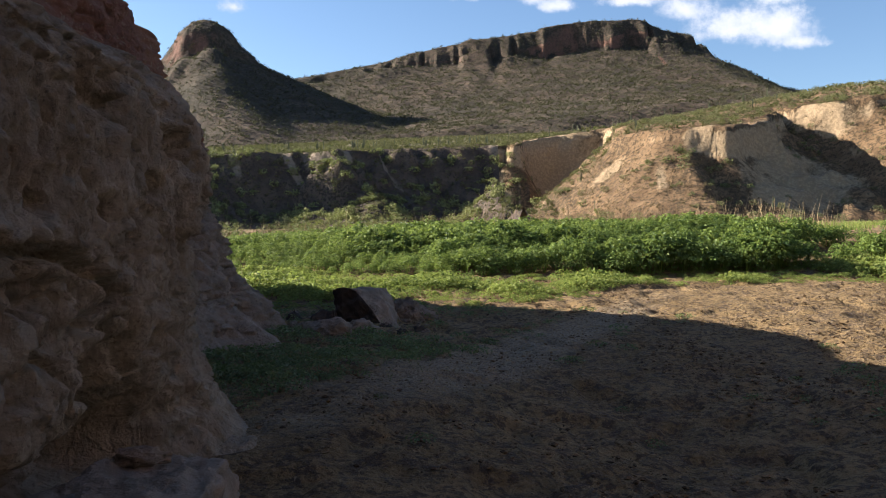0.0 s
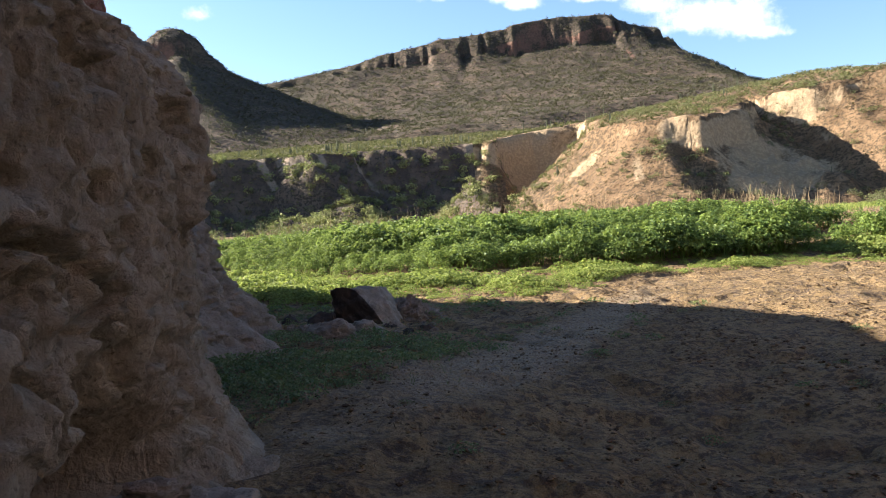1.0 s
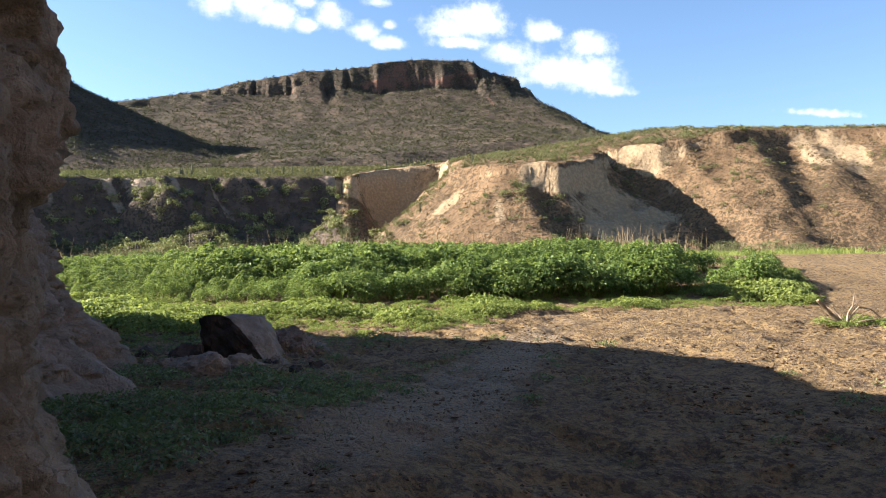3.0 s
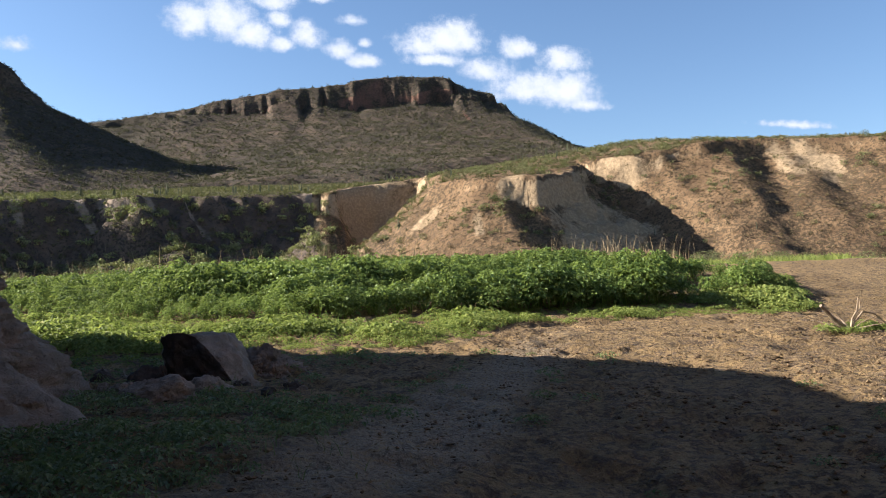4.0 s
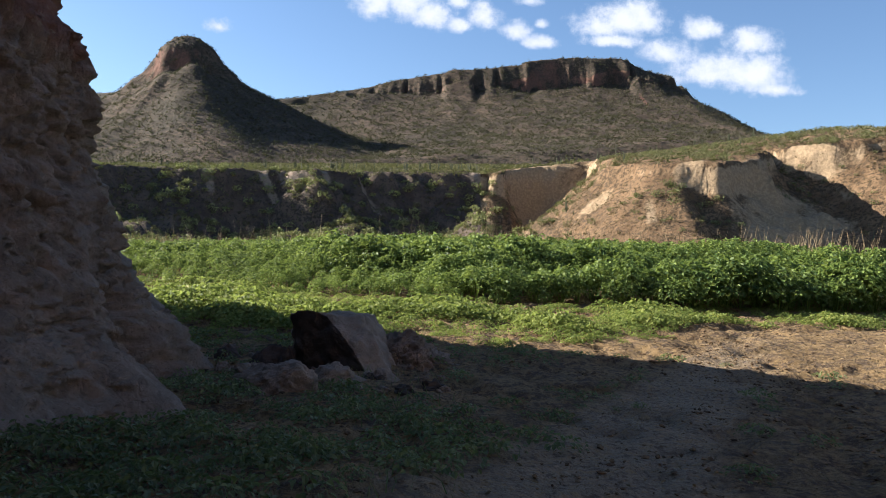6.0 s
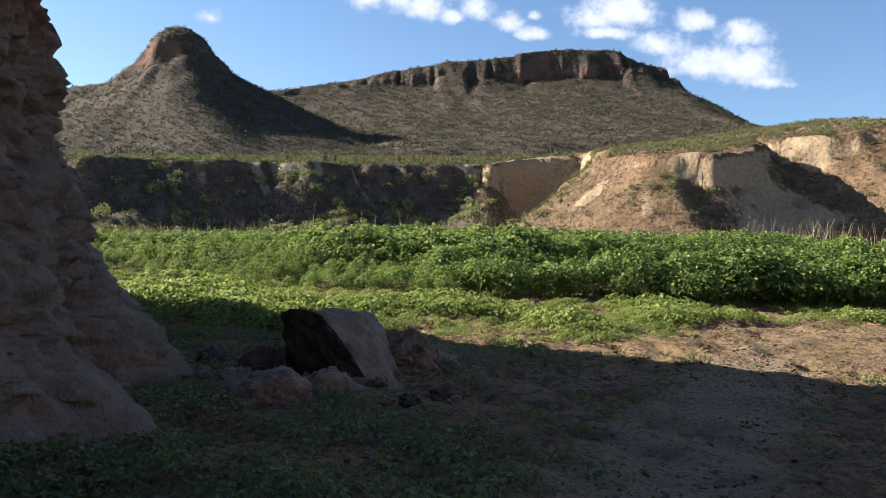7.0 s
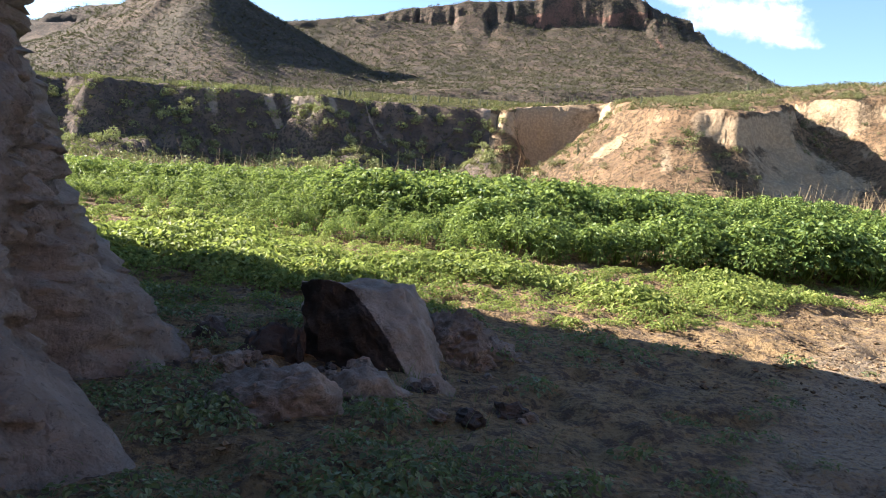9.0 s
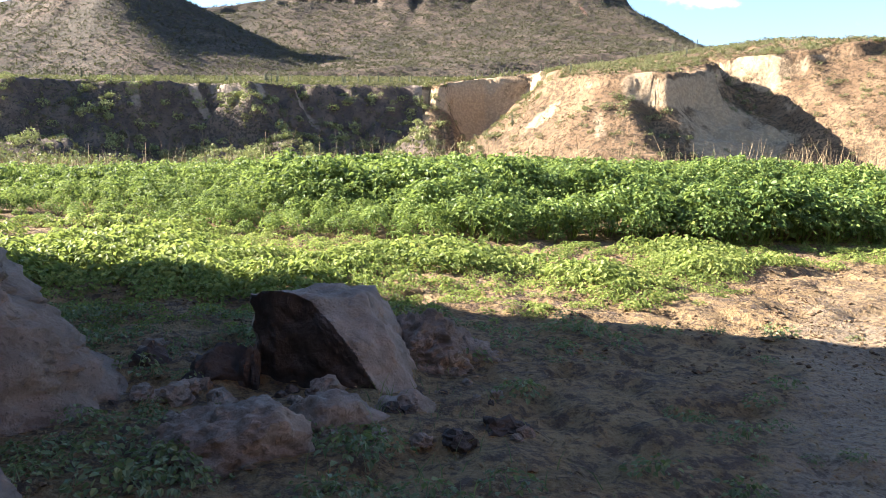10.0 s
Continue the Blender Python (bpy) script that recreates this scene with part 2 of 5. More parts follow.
def slope_look(scale, soil_a, soil_b, scrub, amount, pale=None, steep=(0.55, 0.75), relief=1.0, bare_at=()):
    """Dry hillside: soil, scrub speckle, bare pale faces where it is steep."""
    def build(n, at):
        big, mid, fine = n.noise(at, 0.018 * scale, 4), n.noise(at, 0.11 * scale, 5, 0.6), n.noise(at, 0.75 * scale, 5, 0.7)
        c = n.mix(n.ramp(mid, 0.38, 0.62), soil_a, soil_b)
        speck = n.math("ADD", fine, n.math("MULTIPLY", n.math("SUBTRACT", big, 0.5), 0.35))
        if pale is not None:
            up = n.add("ShaderNodeSeparateXYZ", None, Vector=n.add("ShaderNodeNewGeometry").outputs["Normal"]).outputs[2]
            up = n.math("ADD", up, n.math("MULTIPLY", n.math("SUBTRACT", mid, 0.5), 0.22))
            bare = n.ramp(up, steep[0], steep[1], 1.0, 0.0)
            bare = n.math("MULTIPLY", bare, n.ramp(n.noise(at, 0.045 * scale, 3), 0.40, 0.54, 0.12, 1.0))
            c = n.mix(bare, c, n.mix(n.ramp(fine, 0.3, 0.7), pale, tuple(0.82 * v for v in pale)))
            for bx, by, turn, ru, rv in bare_at:      # washed-out flanks: middle, turn, half length, half width
                spot = n.add("ShaderNodeMapping", None, Vector=at)
                spot.vector_type = "TEXTURE"
                spot.inputs["Location"].default_value = (bx, by, 0.0)
                spot.inputs["Rotation"].default_value = (0.0, 0.0, radians(turn))
                spot.inputs["Scale"].default_value = (ru, rv, 1e6)
                r = n.add("ShaderNodeVectorMath", {"operation": "LENGTH"}, i0=spot.outputs[0]).outputs["Value"]
                r = n.math("ADD", r, n.math("MULTIPLY", n.math("SUBTRACT", n.noise(at, 0.25, 6, 0.68), 0.5), 2.2))
                hit = n.ramp(r, 1.15, 0.55)
                c = n.mix(n.math("MULTIPLY", hit, 0.9), c, n.mix(n.ramp(fine, 0.3, 0.7), pale, tuple(0.8 * v for v in pale)))
                bare = n.math("MAXIMUM", bare, hit)
            keep = n.math("SUBTRACT", 1.0, n.math("MULTIPLY", bare, 0.8))
        else:
            keep = 1.0
        veil = n.math("MULTIPLY", n.ramp(speck, 0.56 - amount, 0.66 - amount), keep)
        c = n.mix(n.math("MULTIPLY", veil, 0.85), c, scrub)
        return c, n.math("ADD", n.math("MULTIPLY", mid, 0.8), n.math("MULTIPLY", fine, 0.5)), relief
    return build


def leaf_material(name, dark, light, gloss=0.42, through=0.35, yellow=0.8):
    m = bpy.data.materials.new(name)
    m.use_nodes = True
    n = Nodes(m.node_tree)
    geo = n.add("ShaderNodeNewGeometry")
    at = geo.outputs["Position"]
    r = geo.outputs["Random Per Island"]
    patch = n.noise(at, 0.45, 3)
    t = n.math("ADD", n.math("MULTIPLY", r, 0.75), n.math("MULTIPLY", n.math("SUBTRACT", patch, 0.5), 1.1))
    c = n.mix(n.ramp(t, 0.0, 0.9), dark, light)
    c = n.mix(n.ramp(r, 0.955, 0.985, 0.0, yellow), c, (0.34, 0.30, 0.06))
    b = n.add("ShaderNodeBsdfPrincipled", None, Base_Color=c, Roughness=gloss)
    b.inputs["Specular IOR Level"].default_value = 0.2 if gloss < 0.55 else 0.15
    tr = n.add("ShaderNodeBsdfTranslucent", None, Color=n.mix(0.5, c, (0.36, 0.45, 0.09)))
    mixed = n.add("ShaderNodeMixShader", None, Fac=through, i1=b.outputs[0], i2=tr.outputs[0])
    n.add("ShaderNodeOutputMaterial", None, Surface=mixed.outputs[0])
    return m


def wood_look(n, at):
    a, f = n.noise(at, 6.0, 5, 0.6), n.noise(at, 60.0, 4, 0.6)
    c = n.mix(n.ramp(a, 0.35, 0.65), (0.15, 0.11, 0.075), (0.29, 0.225, 0.155))
    return c, n.math("ADD", a, n.math("MULTIPLY", f, 0.4)), 0.02


SOIL = surface("dry_soil", soil_look, 0.95, 0.15)
CLIFF = surface("silt_cliff", cliff_look, 0.95, 0.12)
ROCK = surface("pale_rock", rock_look, 0.92, 0.15)
DARK_ROCK = surface("dark_rock", dark_rock_look, 0.85, 0.2)
WOOD = surface("dead_wood", wood_look, 0.85, 0.2)
# same kind of earth as the hillside, darkened: the bluff's shade is in its colours
SHADED_BLUFF = surface("shaded_bluff_slope", slope_look(2.2, (0.070, 0.054, 0.045), (0.118, 0.089, 0.068), (0.036, 0.034, 0.026), 0.05, (0.28, 0.222, 0.168), (0.18, 0.34), 0.9, bare_at=((-31, 189.5, -35, 9, 2.0), (-26, 190.5, -30, 7, 1.2), (-36, 188, -40, 6, 1.0), (-14, 193, -35, 5, 1.0), (-50, 186, -60, 6, 1.2), (4, 188, -30, 4, 1.6), (15, 203, 60, 6, 3))), 0.95, 0.1)
HILL = surface("hill_slope", slope_look(2.2, (0.120, 0.077, 0.043), (0.180, 0.118, 0.066), (0.060, 0.045, 0.028), 0.10, (0.350, 0.258, 0.158), (0.45, 0.60), 0.8, bare_at=((29.5, 208, 0, 15, 7), (40.5, 126, 20, 3, 1.5), (49, 121.5, -32, 6, 0.9), (69.5, 141.5, -50, 4, 1.8), (66, 145, 0, 2.5, 1.2), (56.5, 125.5, 46, 11, 8.5), (64.5, 128, 0, 5, 3.5), (32.5, 118.5, 80, 3, 0.9), (27.5, 134, 0, 3, 2), (97, 131.5, 78, 8, 2.0), (102.3, 130, 84, 9, 4.0), (49.5, 119.5, 46, 6, 4.5))), 0.95, 0.1)
PLAIN = surface("bajada", slope_look(0.9, (0.104, 0.090, 0.056), (0.146, 0.122, 0.074), (0.070, 0.067, 0.040), 0.09, None, relief=2.0), 0.95, 0.1)
MESA = surface("mesa_slope", slope_look(0.55, (0.064, 0.048, 0.036), (0.097, 0.071, 0.051), (0.040, 0.036, 0.026), 0.12, (0.165, 0.092, 0.068), (0.30, 0.48), 3.0, bare_at=((331, 836, 30, 20, 5), (219, 800, 85, 26, 2.5))), 0.95, 0.1)
TALL_LEAF = leaf_material("bed_leaf", (0.032, 0.064, 0.015), (0.215, 0.288, 0.068), 0.54, 0.30, 0.25)
LOW_LEAF = leaf_material("low_leaf", (0.090, 0.124, 0.028), (0.268, 0.304, 0.084), 0.6, 0.36, 0.5)
WEED_LEAF = leaf_material("weed_leaf", (0.074, 0.098, 0.050), (0.185, 0.212, 0.100), 0.5, 0.3, 0.15)
SCRUB = leaf_material("scrub_leaf", (0.070, 0.075, 0.036), (0.165, 0.160, 0.078), 0.8, 0.15, 0.2)
PLAIN_SCRUB = leaf_material("plain_scrub", (0.064, 0.060, 0.032), (0.140, 0.125, 0.064), 0.9, 0.1, 0.0)
HILL_SCRUB = leaf_material("hill_scrub", (0.070, 0.053, 0.029), (0.155, 0.114, 0.060), 0.9, 0.05, 0.0)
CLOD = surface("dark_clod", lambda n, at: (n.mix(n.ramp(n.noise(at, 9.0, 3), 0.35, 0.65), (0.070, 0.048, 0.030), (0.20, 0.138, 0.076)), None, 0.0), 0.95, 0.1)
BUSH = leaf_material("bluff_bush", (0.140, 0.150, 0.062), (0.300, 0.300, 0.130), 0.8, 0.15, 0.0)
FAR_SCRUB = leaf_material("far_scrub", (0.045, 0.040, 0.026), (0.086, 0.074, 0.048), 0.8, 0.05, 0.0)
STRAW = leaf_material("dry_straw", (0.150, 0.112, 0.062), (0.300, 0.225, 0.125), 0.85, 0.0, 0.0)
CACTUS = surface("cactus_skin", lambda n, at: (n.mix(n.ramp(n.noise(at, 3.0, 4), 0.35, 0.65), (0.050, 0.056, 0.032), (0.085, 0.090, 0.050)), None, 0.0), 0.8, 0.2)


# ---- ground ----
GROUND_Y = (-60.0, 12.0, 15.0, 18.4, 22.0, 27.0, 30.0, 40.0, 80.0, 120.0, 200.0, 6000.0)
GROUND_Z = (0.12, 0.05, 0.10, 0.35, 0.55, 1.10, 1.35, 1.32, 1.9, 2.8, 3.6, 7.0)


def ground_z(x, y, detail=True):
    x, y = np.asarray(x, float), np.asarray(y, float)
    z = np.interp(y, GROUND_Y, GROUND_Z)
    z = z + 0.035 * np.clip(x, -15, 25) * smooth(20, 30, y)
    z = z - 1.15 * smooth(32, 52, y) * smooth(10, -6, x)
    z = z - 0.35 * np.exp(-(((x - 2.5) / 2.2) ** 2 + ((y - 7) / 3.0) ** 2))
    z = z + 0.16 * np.exp(-(((x + 0.8) / 1.2) ** 2 + ((y - 9) / 2.5) ** 2))
    if detail:
        near = 1 - smooth(40, 90, np.hypot(x, y))
        z = z + near * (0.05 * fbm(x * 0.9, y * 0.9, 0.3, 4) + 0.055 * fbm(x * 3.4, y * 3.4, 2.0, 4, 0.65) - 0.07 * smooth(0.10, 0.32, vnoise(x * 2.9, y * 2.9, 41.0)) + 0.06 * np.abs(vnoise(x * 4.6, y * 4.6, 43.0)))
    return z


def lines(*spans):
    """Grid lines: (from, to, step) spans laid end to end."""
    out = [np.arange(a, b, s) for a, b, s in spans]
    return np.concatenate(out + [[spans[-1][1]]])


ground = sheet("ground", lines((-4500, -600, 390), (-600, -60, 30), (-60, -8, 2), (-8, 14, 0.11), (14, 60, 1.2), (60, 600, 30), (600, 4500, 390)),
               lines((-3000, -300, 300), (-300, -20, 20), (-20, 1.5, 1.0), (1.5, 24, 0.10), (24, 60, 0.6), (60, 240, 6), (240, 600, 40), (600, 4800, 420)), ground_z, SOIL)
tagged(ground, "trampled brown dry soil valley floor with small clods", "ground", kind="structure")


# ---- the silt cliff beside the path ----
# the first five points: an unseen wall behind the camera, added to block sky light
FACE = ((26.0, 3.0, 0), (14.5, 3.0, 0), (10.0, -2.5, 0), (2.0, -4.2, 0), (-1.0, -3.0, 0), (-2.1, -0.5, 0), (-2.10, 3.0, 0), (-2.05, 5.0, 0), (-2.05, 6.5, 0), (-2.45, 7.3, 0.1), (-3.5, 8.2, 0.5), (-4.2, 9.6, 0.9),
        (-4.1, 11.2, 1), (-3.75, 12.4, 1), (-3.72, 13.4, 1), (-3.80, 14.3, 1), (-4.2, 15.1, 1), (-5.2, 16.0, 1), (-6.4, 17.6, 1), (-7.6, 19.55, 1), (-10.0, 19.9, 1), (-18.0, 20.5, 1), (-40.0, 21.2, 1))
PROFILE_Z = (-0.4, 0.0, 0.2, 0.4, 0.8, 1.4, 2.07, 2.4, 2.7, 2.95, 3.25, 3.8, 4.4, 5.2, 6.2, 6.6)
NEAR_IN = (-0.9, -0.58, -0.36, -0.20, -0.08, -0.06, -0.08, -0.08, -0.05, 0.12, 0.50, 1.15, 1.8, 2.4, 3.0, 3.3)
FAR_IN = (-1.4, -1.06, -0.88, -0.70, -0.34, 0.0, 0.27, 0.46, 0.46, 0.44, 0.50, 0.55, 1.05, 1.35, 1.6, 1.9)


def cliff_mesh():
    pts = np.array([p[:2] for p in FACE])
    mix = np.array([p[2] for p in FACE], float)
    seg = np.hypot(*np.diff(pts, axis=0).T)
    s0 = np.concatenate([[0], np.cumsum(seg)])
    at = lambda y: np.interp(y, pts[5:16, 1], s0[5:16])
    s = lines((0, at(2.0), 0.4), (at(2.0), at(8.2), 0.024), (at(8.2), at(15.8), 0.04), (at(15.8), s0[-1], 0.3))
    s = np.unique(s)
    x, y, m = (np.interp(s, s0, v) for v in (pts[:, 0], pts[:, 1], mix))
    for _ in range(2):      # round the corners of the plan
        step = np.gradient(s)
        k = np.exp(-((s[:, None] - s[None, :]) / 0.35) ** 2) * step[None, :]
        k /= k.sum(1, keepdims=True)
        x, y, m = k @ x, k @ y, k @ m
    tx, ty = np.gradient(x, s), np.gradient(y, s)
    size = np.hypot(tx, ty)
    nx, ny = -ty / size, tx / size            # into the hill
    z = lines((-0.4, 3.4, 0.027), (3.4, 6.6, 0.05))
    S, Z = np.meshgrid(s, z)
    X, Y, M, NX, NY = (np.broadcast_to(v, S.shape) for v in (x, y, m, nx, ny))
    inward = (1 - M) * np.interp(Z, PROFILE_Z, NEAR_IN) + M * np.interp(Z, PROFILE_Z, FAR_IN)
    nose = smooth(15.9, 17.6, Y)      # the far end is undercut
    inward = inward * (1 - nose) + nose * np.interp(Z, (0.0, 1.2, 2.4, 3.6, 4.6, 6.6), (0.95, 0.95, 0.75, 0.25, -0.2, -0.1))
    inward = inward + (1 - M) * smooth(0.75, 0.1, Z) * smooth(6.0, 5.4, Y) * smooth(2.2, 3.0, Y) * 0.60
    X, Y = X + NX * inward, Y + NY * inward
    bulge = (0.09 + 0.13 * M) * fbm(X * 0.8, Y * 0.8, Z * 0.35, 3) + (0.04 + 0.03 * M) * fbm(X * 2.1, Y * 2.1, Z * 0.7, 3)
    runnel = 0.13 * np.abs(vnoise(S * 2.3, Z * 0.35, 3.3)) + 0.13 * np.abs(vnoise(S * 5.5, Z * 0.9, 8.0))
    # blocks of silt parted by narrow cracks, each set a little in or out
    bend = 0.45 * fbm(X * 2.2, Y * 2.2, Z * 2.2, 3)
    gap1, own1 = cells(X * 1.5 + bend, Y * 1.5 - bend, Z * 0.70 + bend)
    gap2, own2 = cells(X * 4.3 - bend, Y * 4.3 + bend, Z * 2.1 + bend)
    gap3, own3 = cells(X * 11.0 + 2 * bend, Y * 11.0, Z * 6.5 - bend)
    shown = smooth(-0.25, 0.2, fbm(X * 0.9, Y * 0.9, Z * 0.9 + 7, 2))
    block = 0.06 * own1 * smooth(0.0, 0.05, gap1) - 0.10 * smooth(0.045, 0.0, gap1) * shown + 0.04 * own2 * smooth(0.0, 0.10, gap2) - 0.05 * smooth(0.06, 0.0, gap2) * shown + 0.03 * own3 * smooth(0.0, 0.15, gap3)
    block = block * (1 - 0.55 * M)
    crumb = 0.07 * fbm(X * 6, Y * 6, Z * 4.4, 4, 0.6)
    for f, a in ((3.0, 0.02), (6.6, 0.034), (13.0, 0.052), (24.0, 0.044)):      # knobs of silt with creases between them
        crumb = crumb + a * (1 + 0.3 * M) * (np.abs(vnoise(X * f + 0.7 * bulge, Y * f, Z * f * 0.5)) * 2 - 0.5)
    crumb = crumb + M * (0.13 * fbm(X * 2.4, Y * 2.4, Z * 3.0, 4, 0.6) - 0.10 * smooth(0.16, 0.32, vnoise(X * 2.9, Y * 2.9, Z * 4.0)) + 0.05)
    crumb = crumb + M * (0.07 * fbm(X * 5.0, Y * 5.0, Z * 4.0 + 3, 4, 0.65) - 0.08 * smooth(0.05, 0.0, np.abs(vnoise(Y * 2.4 + Z * 0.9, Z * 1.7 - Y * 0.8, 66.0))) - 0.05 * smooth(0.05, 0.0, np.abs(vnoise(Y * 4.7 - Z * 2.2, Z * 3.6, 67.0))))      # slanting cracks in the buttress
    pits = -0.10 * smooth(0.34, 0.42, vnoise(S * 1.7 + 40, Z * 1.9, 11.0)) - 0.12 * smooth(0.28, 0.38, vnoise(S * 4.1 + 9, Z * 4.6, 21.0))
    crack = -0.07 * smooth(0.05, 0.0, np.abs(vnoise(S * 1.3 + 0.5 * Z, Z * 0.8 - S * 0.3, 31.0))) * smooth(0.3, 0.8, Z)
    crack = crack - 0.06 * smooth(0.045, 0.0, np.abs(vnoise(S * 2.7 + 0.6 * vnoise(Z * 3, S, 2.0), Z * 0.45, 61.0))) * smooth(-0.1, 0.15, vnoise(S * 0.9, Z * 0.7, 63.0))
    pits = pits - 0.055 * smooth(0.26, 0.36, vnoise(S * 9.0, Z * 10.0, 71.0))
    ledge = 0.015 * smooth(-0.06, 0.06, vnoise(S * 0.4, Z * 3.2, 51.0))
    out = bulge - runnel + block + crumb + pits + crack + ledge - 0.06
    out = out + 0.16 * np.exp(-((Y - 14.0) / 0.5) ** 2) * smooth(0.9, 0.1, Z) * M
    for hs, hz, hr, deep in ((-3.85, 0.80, 0.15, 0.30), (-3.6, 1.15, 0.10, 0.18), (-3.9, 1.9, 0.18, 0.22)):      # burrows in the far buttress
        out = out - deep * np.exp(-(((Y - 13.40 - (hz - 0.8) * 0.5) / hr) ** 2 + ((Z - hz) / hr) ** 2) ** 2)
    # the near face: a slit under a brow, a hole, a tall recess and two upright cracks
    near = 1 - M
    brow = np.interp(Y, (3.3, 3.9, 4.24, 4.6, 4.83), (1.76, 1.72, 1.69, 1.60, 1.45)) + 0.05 * vnoise(Y * 7, 0.0, 2.0)
    out = out - near * 0.13 * smooth(0.07, 0.0, np.abs(Z - brow)) * smooth(3.2, 3.6, Y) * smooth(4.95, 4.6, Y)
    out = out + near * 0.06 * smooth(0.0, 0.06, Z - brow) * smooth(0.3, 0.08, Z - brow) * smooth(3.2, 3.6, Y) * smooth(4.95, 4.6, Y)
    out = out - near * 0.26 * np.exp(-(((Y - 4.83) / 0.10) ** 2 + ((Z - 1.38) / 0.10) ** 2) ** 2)
    out = out - near * 0.70 * np.exp(-((Y - 5.05 - 0.35 * smooth(0.9, 0.2, Z)) / 0.26) ** 2) * smooth(1.25, 0.7, Z) * smooth(0.0, 0.25, Z)
    for cy, lean, z0, z1 in ((5.14, 0.05, 1.55, 2.9), (6.25, -0.9, 1.7, 2.5), (4.1, 0.1, 1.9, 2.6), (5.75, 0.1, 0.4, 1.5)):
        line = cy + lean * (Z - 0.5 * (z0 + z1)) + 0.05 * vnoise(Z * 6, cy, 1.0)
        out = out - near * 0.11 * smooth(0.045, 0.0, np.abs(Y - line)) * smooth(z0 - 0.15, z0 + 0.1, Z) * smooth(z1 + 0.15, z1 - 0.1, Z)
    out = out + near * (0.14 * np.exp(-((Z - 2.1) / 0.50) ** 2) + 0.07) * np.exp(-((Y - 6.5) / 0.55) ** 2)      # a brow over the corner
    roof = 3.50 + 0.10 * (Y - 5.5) + 0.05 * vnoise(Y * 3, 0.0, 5.0)      # a dark hollow under the red bed
    out = out - near * 0.85 * np.exp(-((Z - roof) / 0.19) ** 2) * smooth(4.7, 5.2, Y) * smooth(6.9, 6.3, Y)
    out = out - near * 0.15 * np.exp(-(((Y - 6.57) / 0.14) ** 2 + ((Z - 1.85) / 0.22) ** 2) ** 2)
    out = out - near * 0.32 * np.exp(-((Z - 0.38) / 0.28) ** 2) * smooth(3.0, 3.5, Y) * smooth(5.8, 5.3, Y)
    out = out * (0.55 + 0.45 * smooth(-0.1, 0.7, Z))
    # a low spur before the far buttress and the bay behind it
    out = out + M * (0.46 * np.exp(-((Y - 12.05) / 0.30) ** 2) * smooth(0.62, 0.0, Z) - 0.80 * np.exp(-((Y - 13.12) / 0.36) ** 2) * smooth(1.25, 0.15, Z))
    X, Y = X - NX * out, Y - NY * out
    Z = Z + 0.10 * fbm(X * 2, Y * 2, Z * 2, 2)
    Z = Z * (1 - 0.15 * smooth(-8.0, -10.5, X) * smooth(18.5, 20.5, Y) * smooth(1.0, 4.0, Z))
    # lowers the far buttress; raises the added rear wall to cut off more sky
    Z = Z * (1 - 0.09 * smooth(10.5, 13.0, Y) * smooth(1.0, 4.0, Z) + 1.1 * smooth(2.0, -2.5, Y + 0.6 * np.minimum(0, 2 - X)) * smooth(1.0, 4.0, Z))
    rows = [np.stack([X, Y, Z], -1)]
    # the flat land on top
    for back, lift in ((0.5, 0.10), (1.5, 0.2), (4.0, 0.3), (10.0, 0.4), (26.0, 0.4)):
        e = rows[0][-1]
        rows.append(np.stack([e[:, 0] + NX[-1] * back, e[:, 1] + NY[-1] * back, e[:, 2] + lift + 0.15 * vnoise(s * 0.8, back)], -1)[None])
    v = np.concatenate(rows, 0)
    return mesh_from("cliff", v.reshape(-1, 3), grid_faces(v.shape[0], v.shape[1]), CLIFF)


cliff = new("cliff", cliff_mesh())
tagged(cliff, "eroded pale brown silt cliff with pits, runnels and a reddish top bed", "cliff", kind="structure")


# ---- bluff, plain, mesa and butte ----
EDGE = ((-300, 140), (-120, 168), (-78, 181), (-66, 172), (-58, 185), (-34, 193), (-26, 188), (-18, 196), (10, 201.5), (14.8, 203.5), (16.0, 199.3), (17.8, 199.3), (20.0, 207), (30, 212), (42.0, 211), (43.5, 197), (37, 160), (30, 138), (36, 127), (44.5, 124.5),
        (50, 129), (55, 134.5), (59.5, 141), (62, 150), (65, 153), (68, 146.5), (72, 141), (80, 138.5), (95, 138.5), (108, 132), (124, 120), (150, 100), (180, 92), (320, 80), (320, 280), (-300, 280))


def plain_z(x, y):
    base = 22.5 + 0.05 * np.clip(x, -260, 320) + 0.158 * np.minimum(y - 200, 0) + 0.125 * np.maximum(y - 200, 0)
    base = base + 0.10 * np.clip(200 - y, 0, 80) * smooth(10, -20, x)
    return base + 12.5 * np.clip((x - 15) / 80.0, 0, 0.9) * smooth(300, 165, y) + 2.0 * np.exp(-((x - 36) / 12.0) ** 2) * smooth(188, 150, y)


def edge_gap(x, y):
    """Distance outside the upper edge of the bluff (negative on the plain)."""
    p = np.array(EDGE, float)
    best, inside = np.full(x.shape, 1e9), np.zeros(x.shape, bool)
    for a, b in zip(p, np.roll(p, -1, 0)):
        d = b - a
        t = np.clip(((x - a[0]) * d[0] + (y - a[1]) * d[1]) / (d @ d), 0, 1)
        best = np.minimum(best, np.hypot(x - a[0] - t * d[0], y - a[1] - t * d[1]))
        if d[1] != 0:
            cross = ((a[1] > y) != (b[1] > y)) & (x < a[0] + (y - a[1]) * d[0] / d[1])
            inside ^= cross
    return np.where(inside, -best, best)


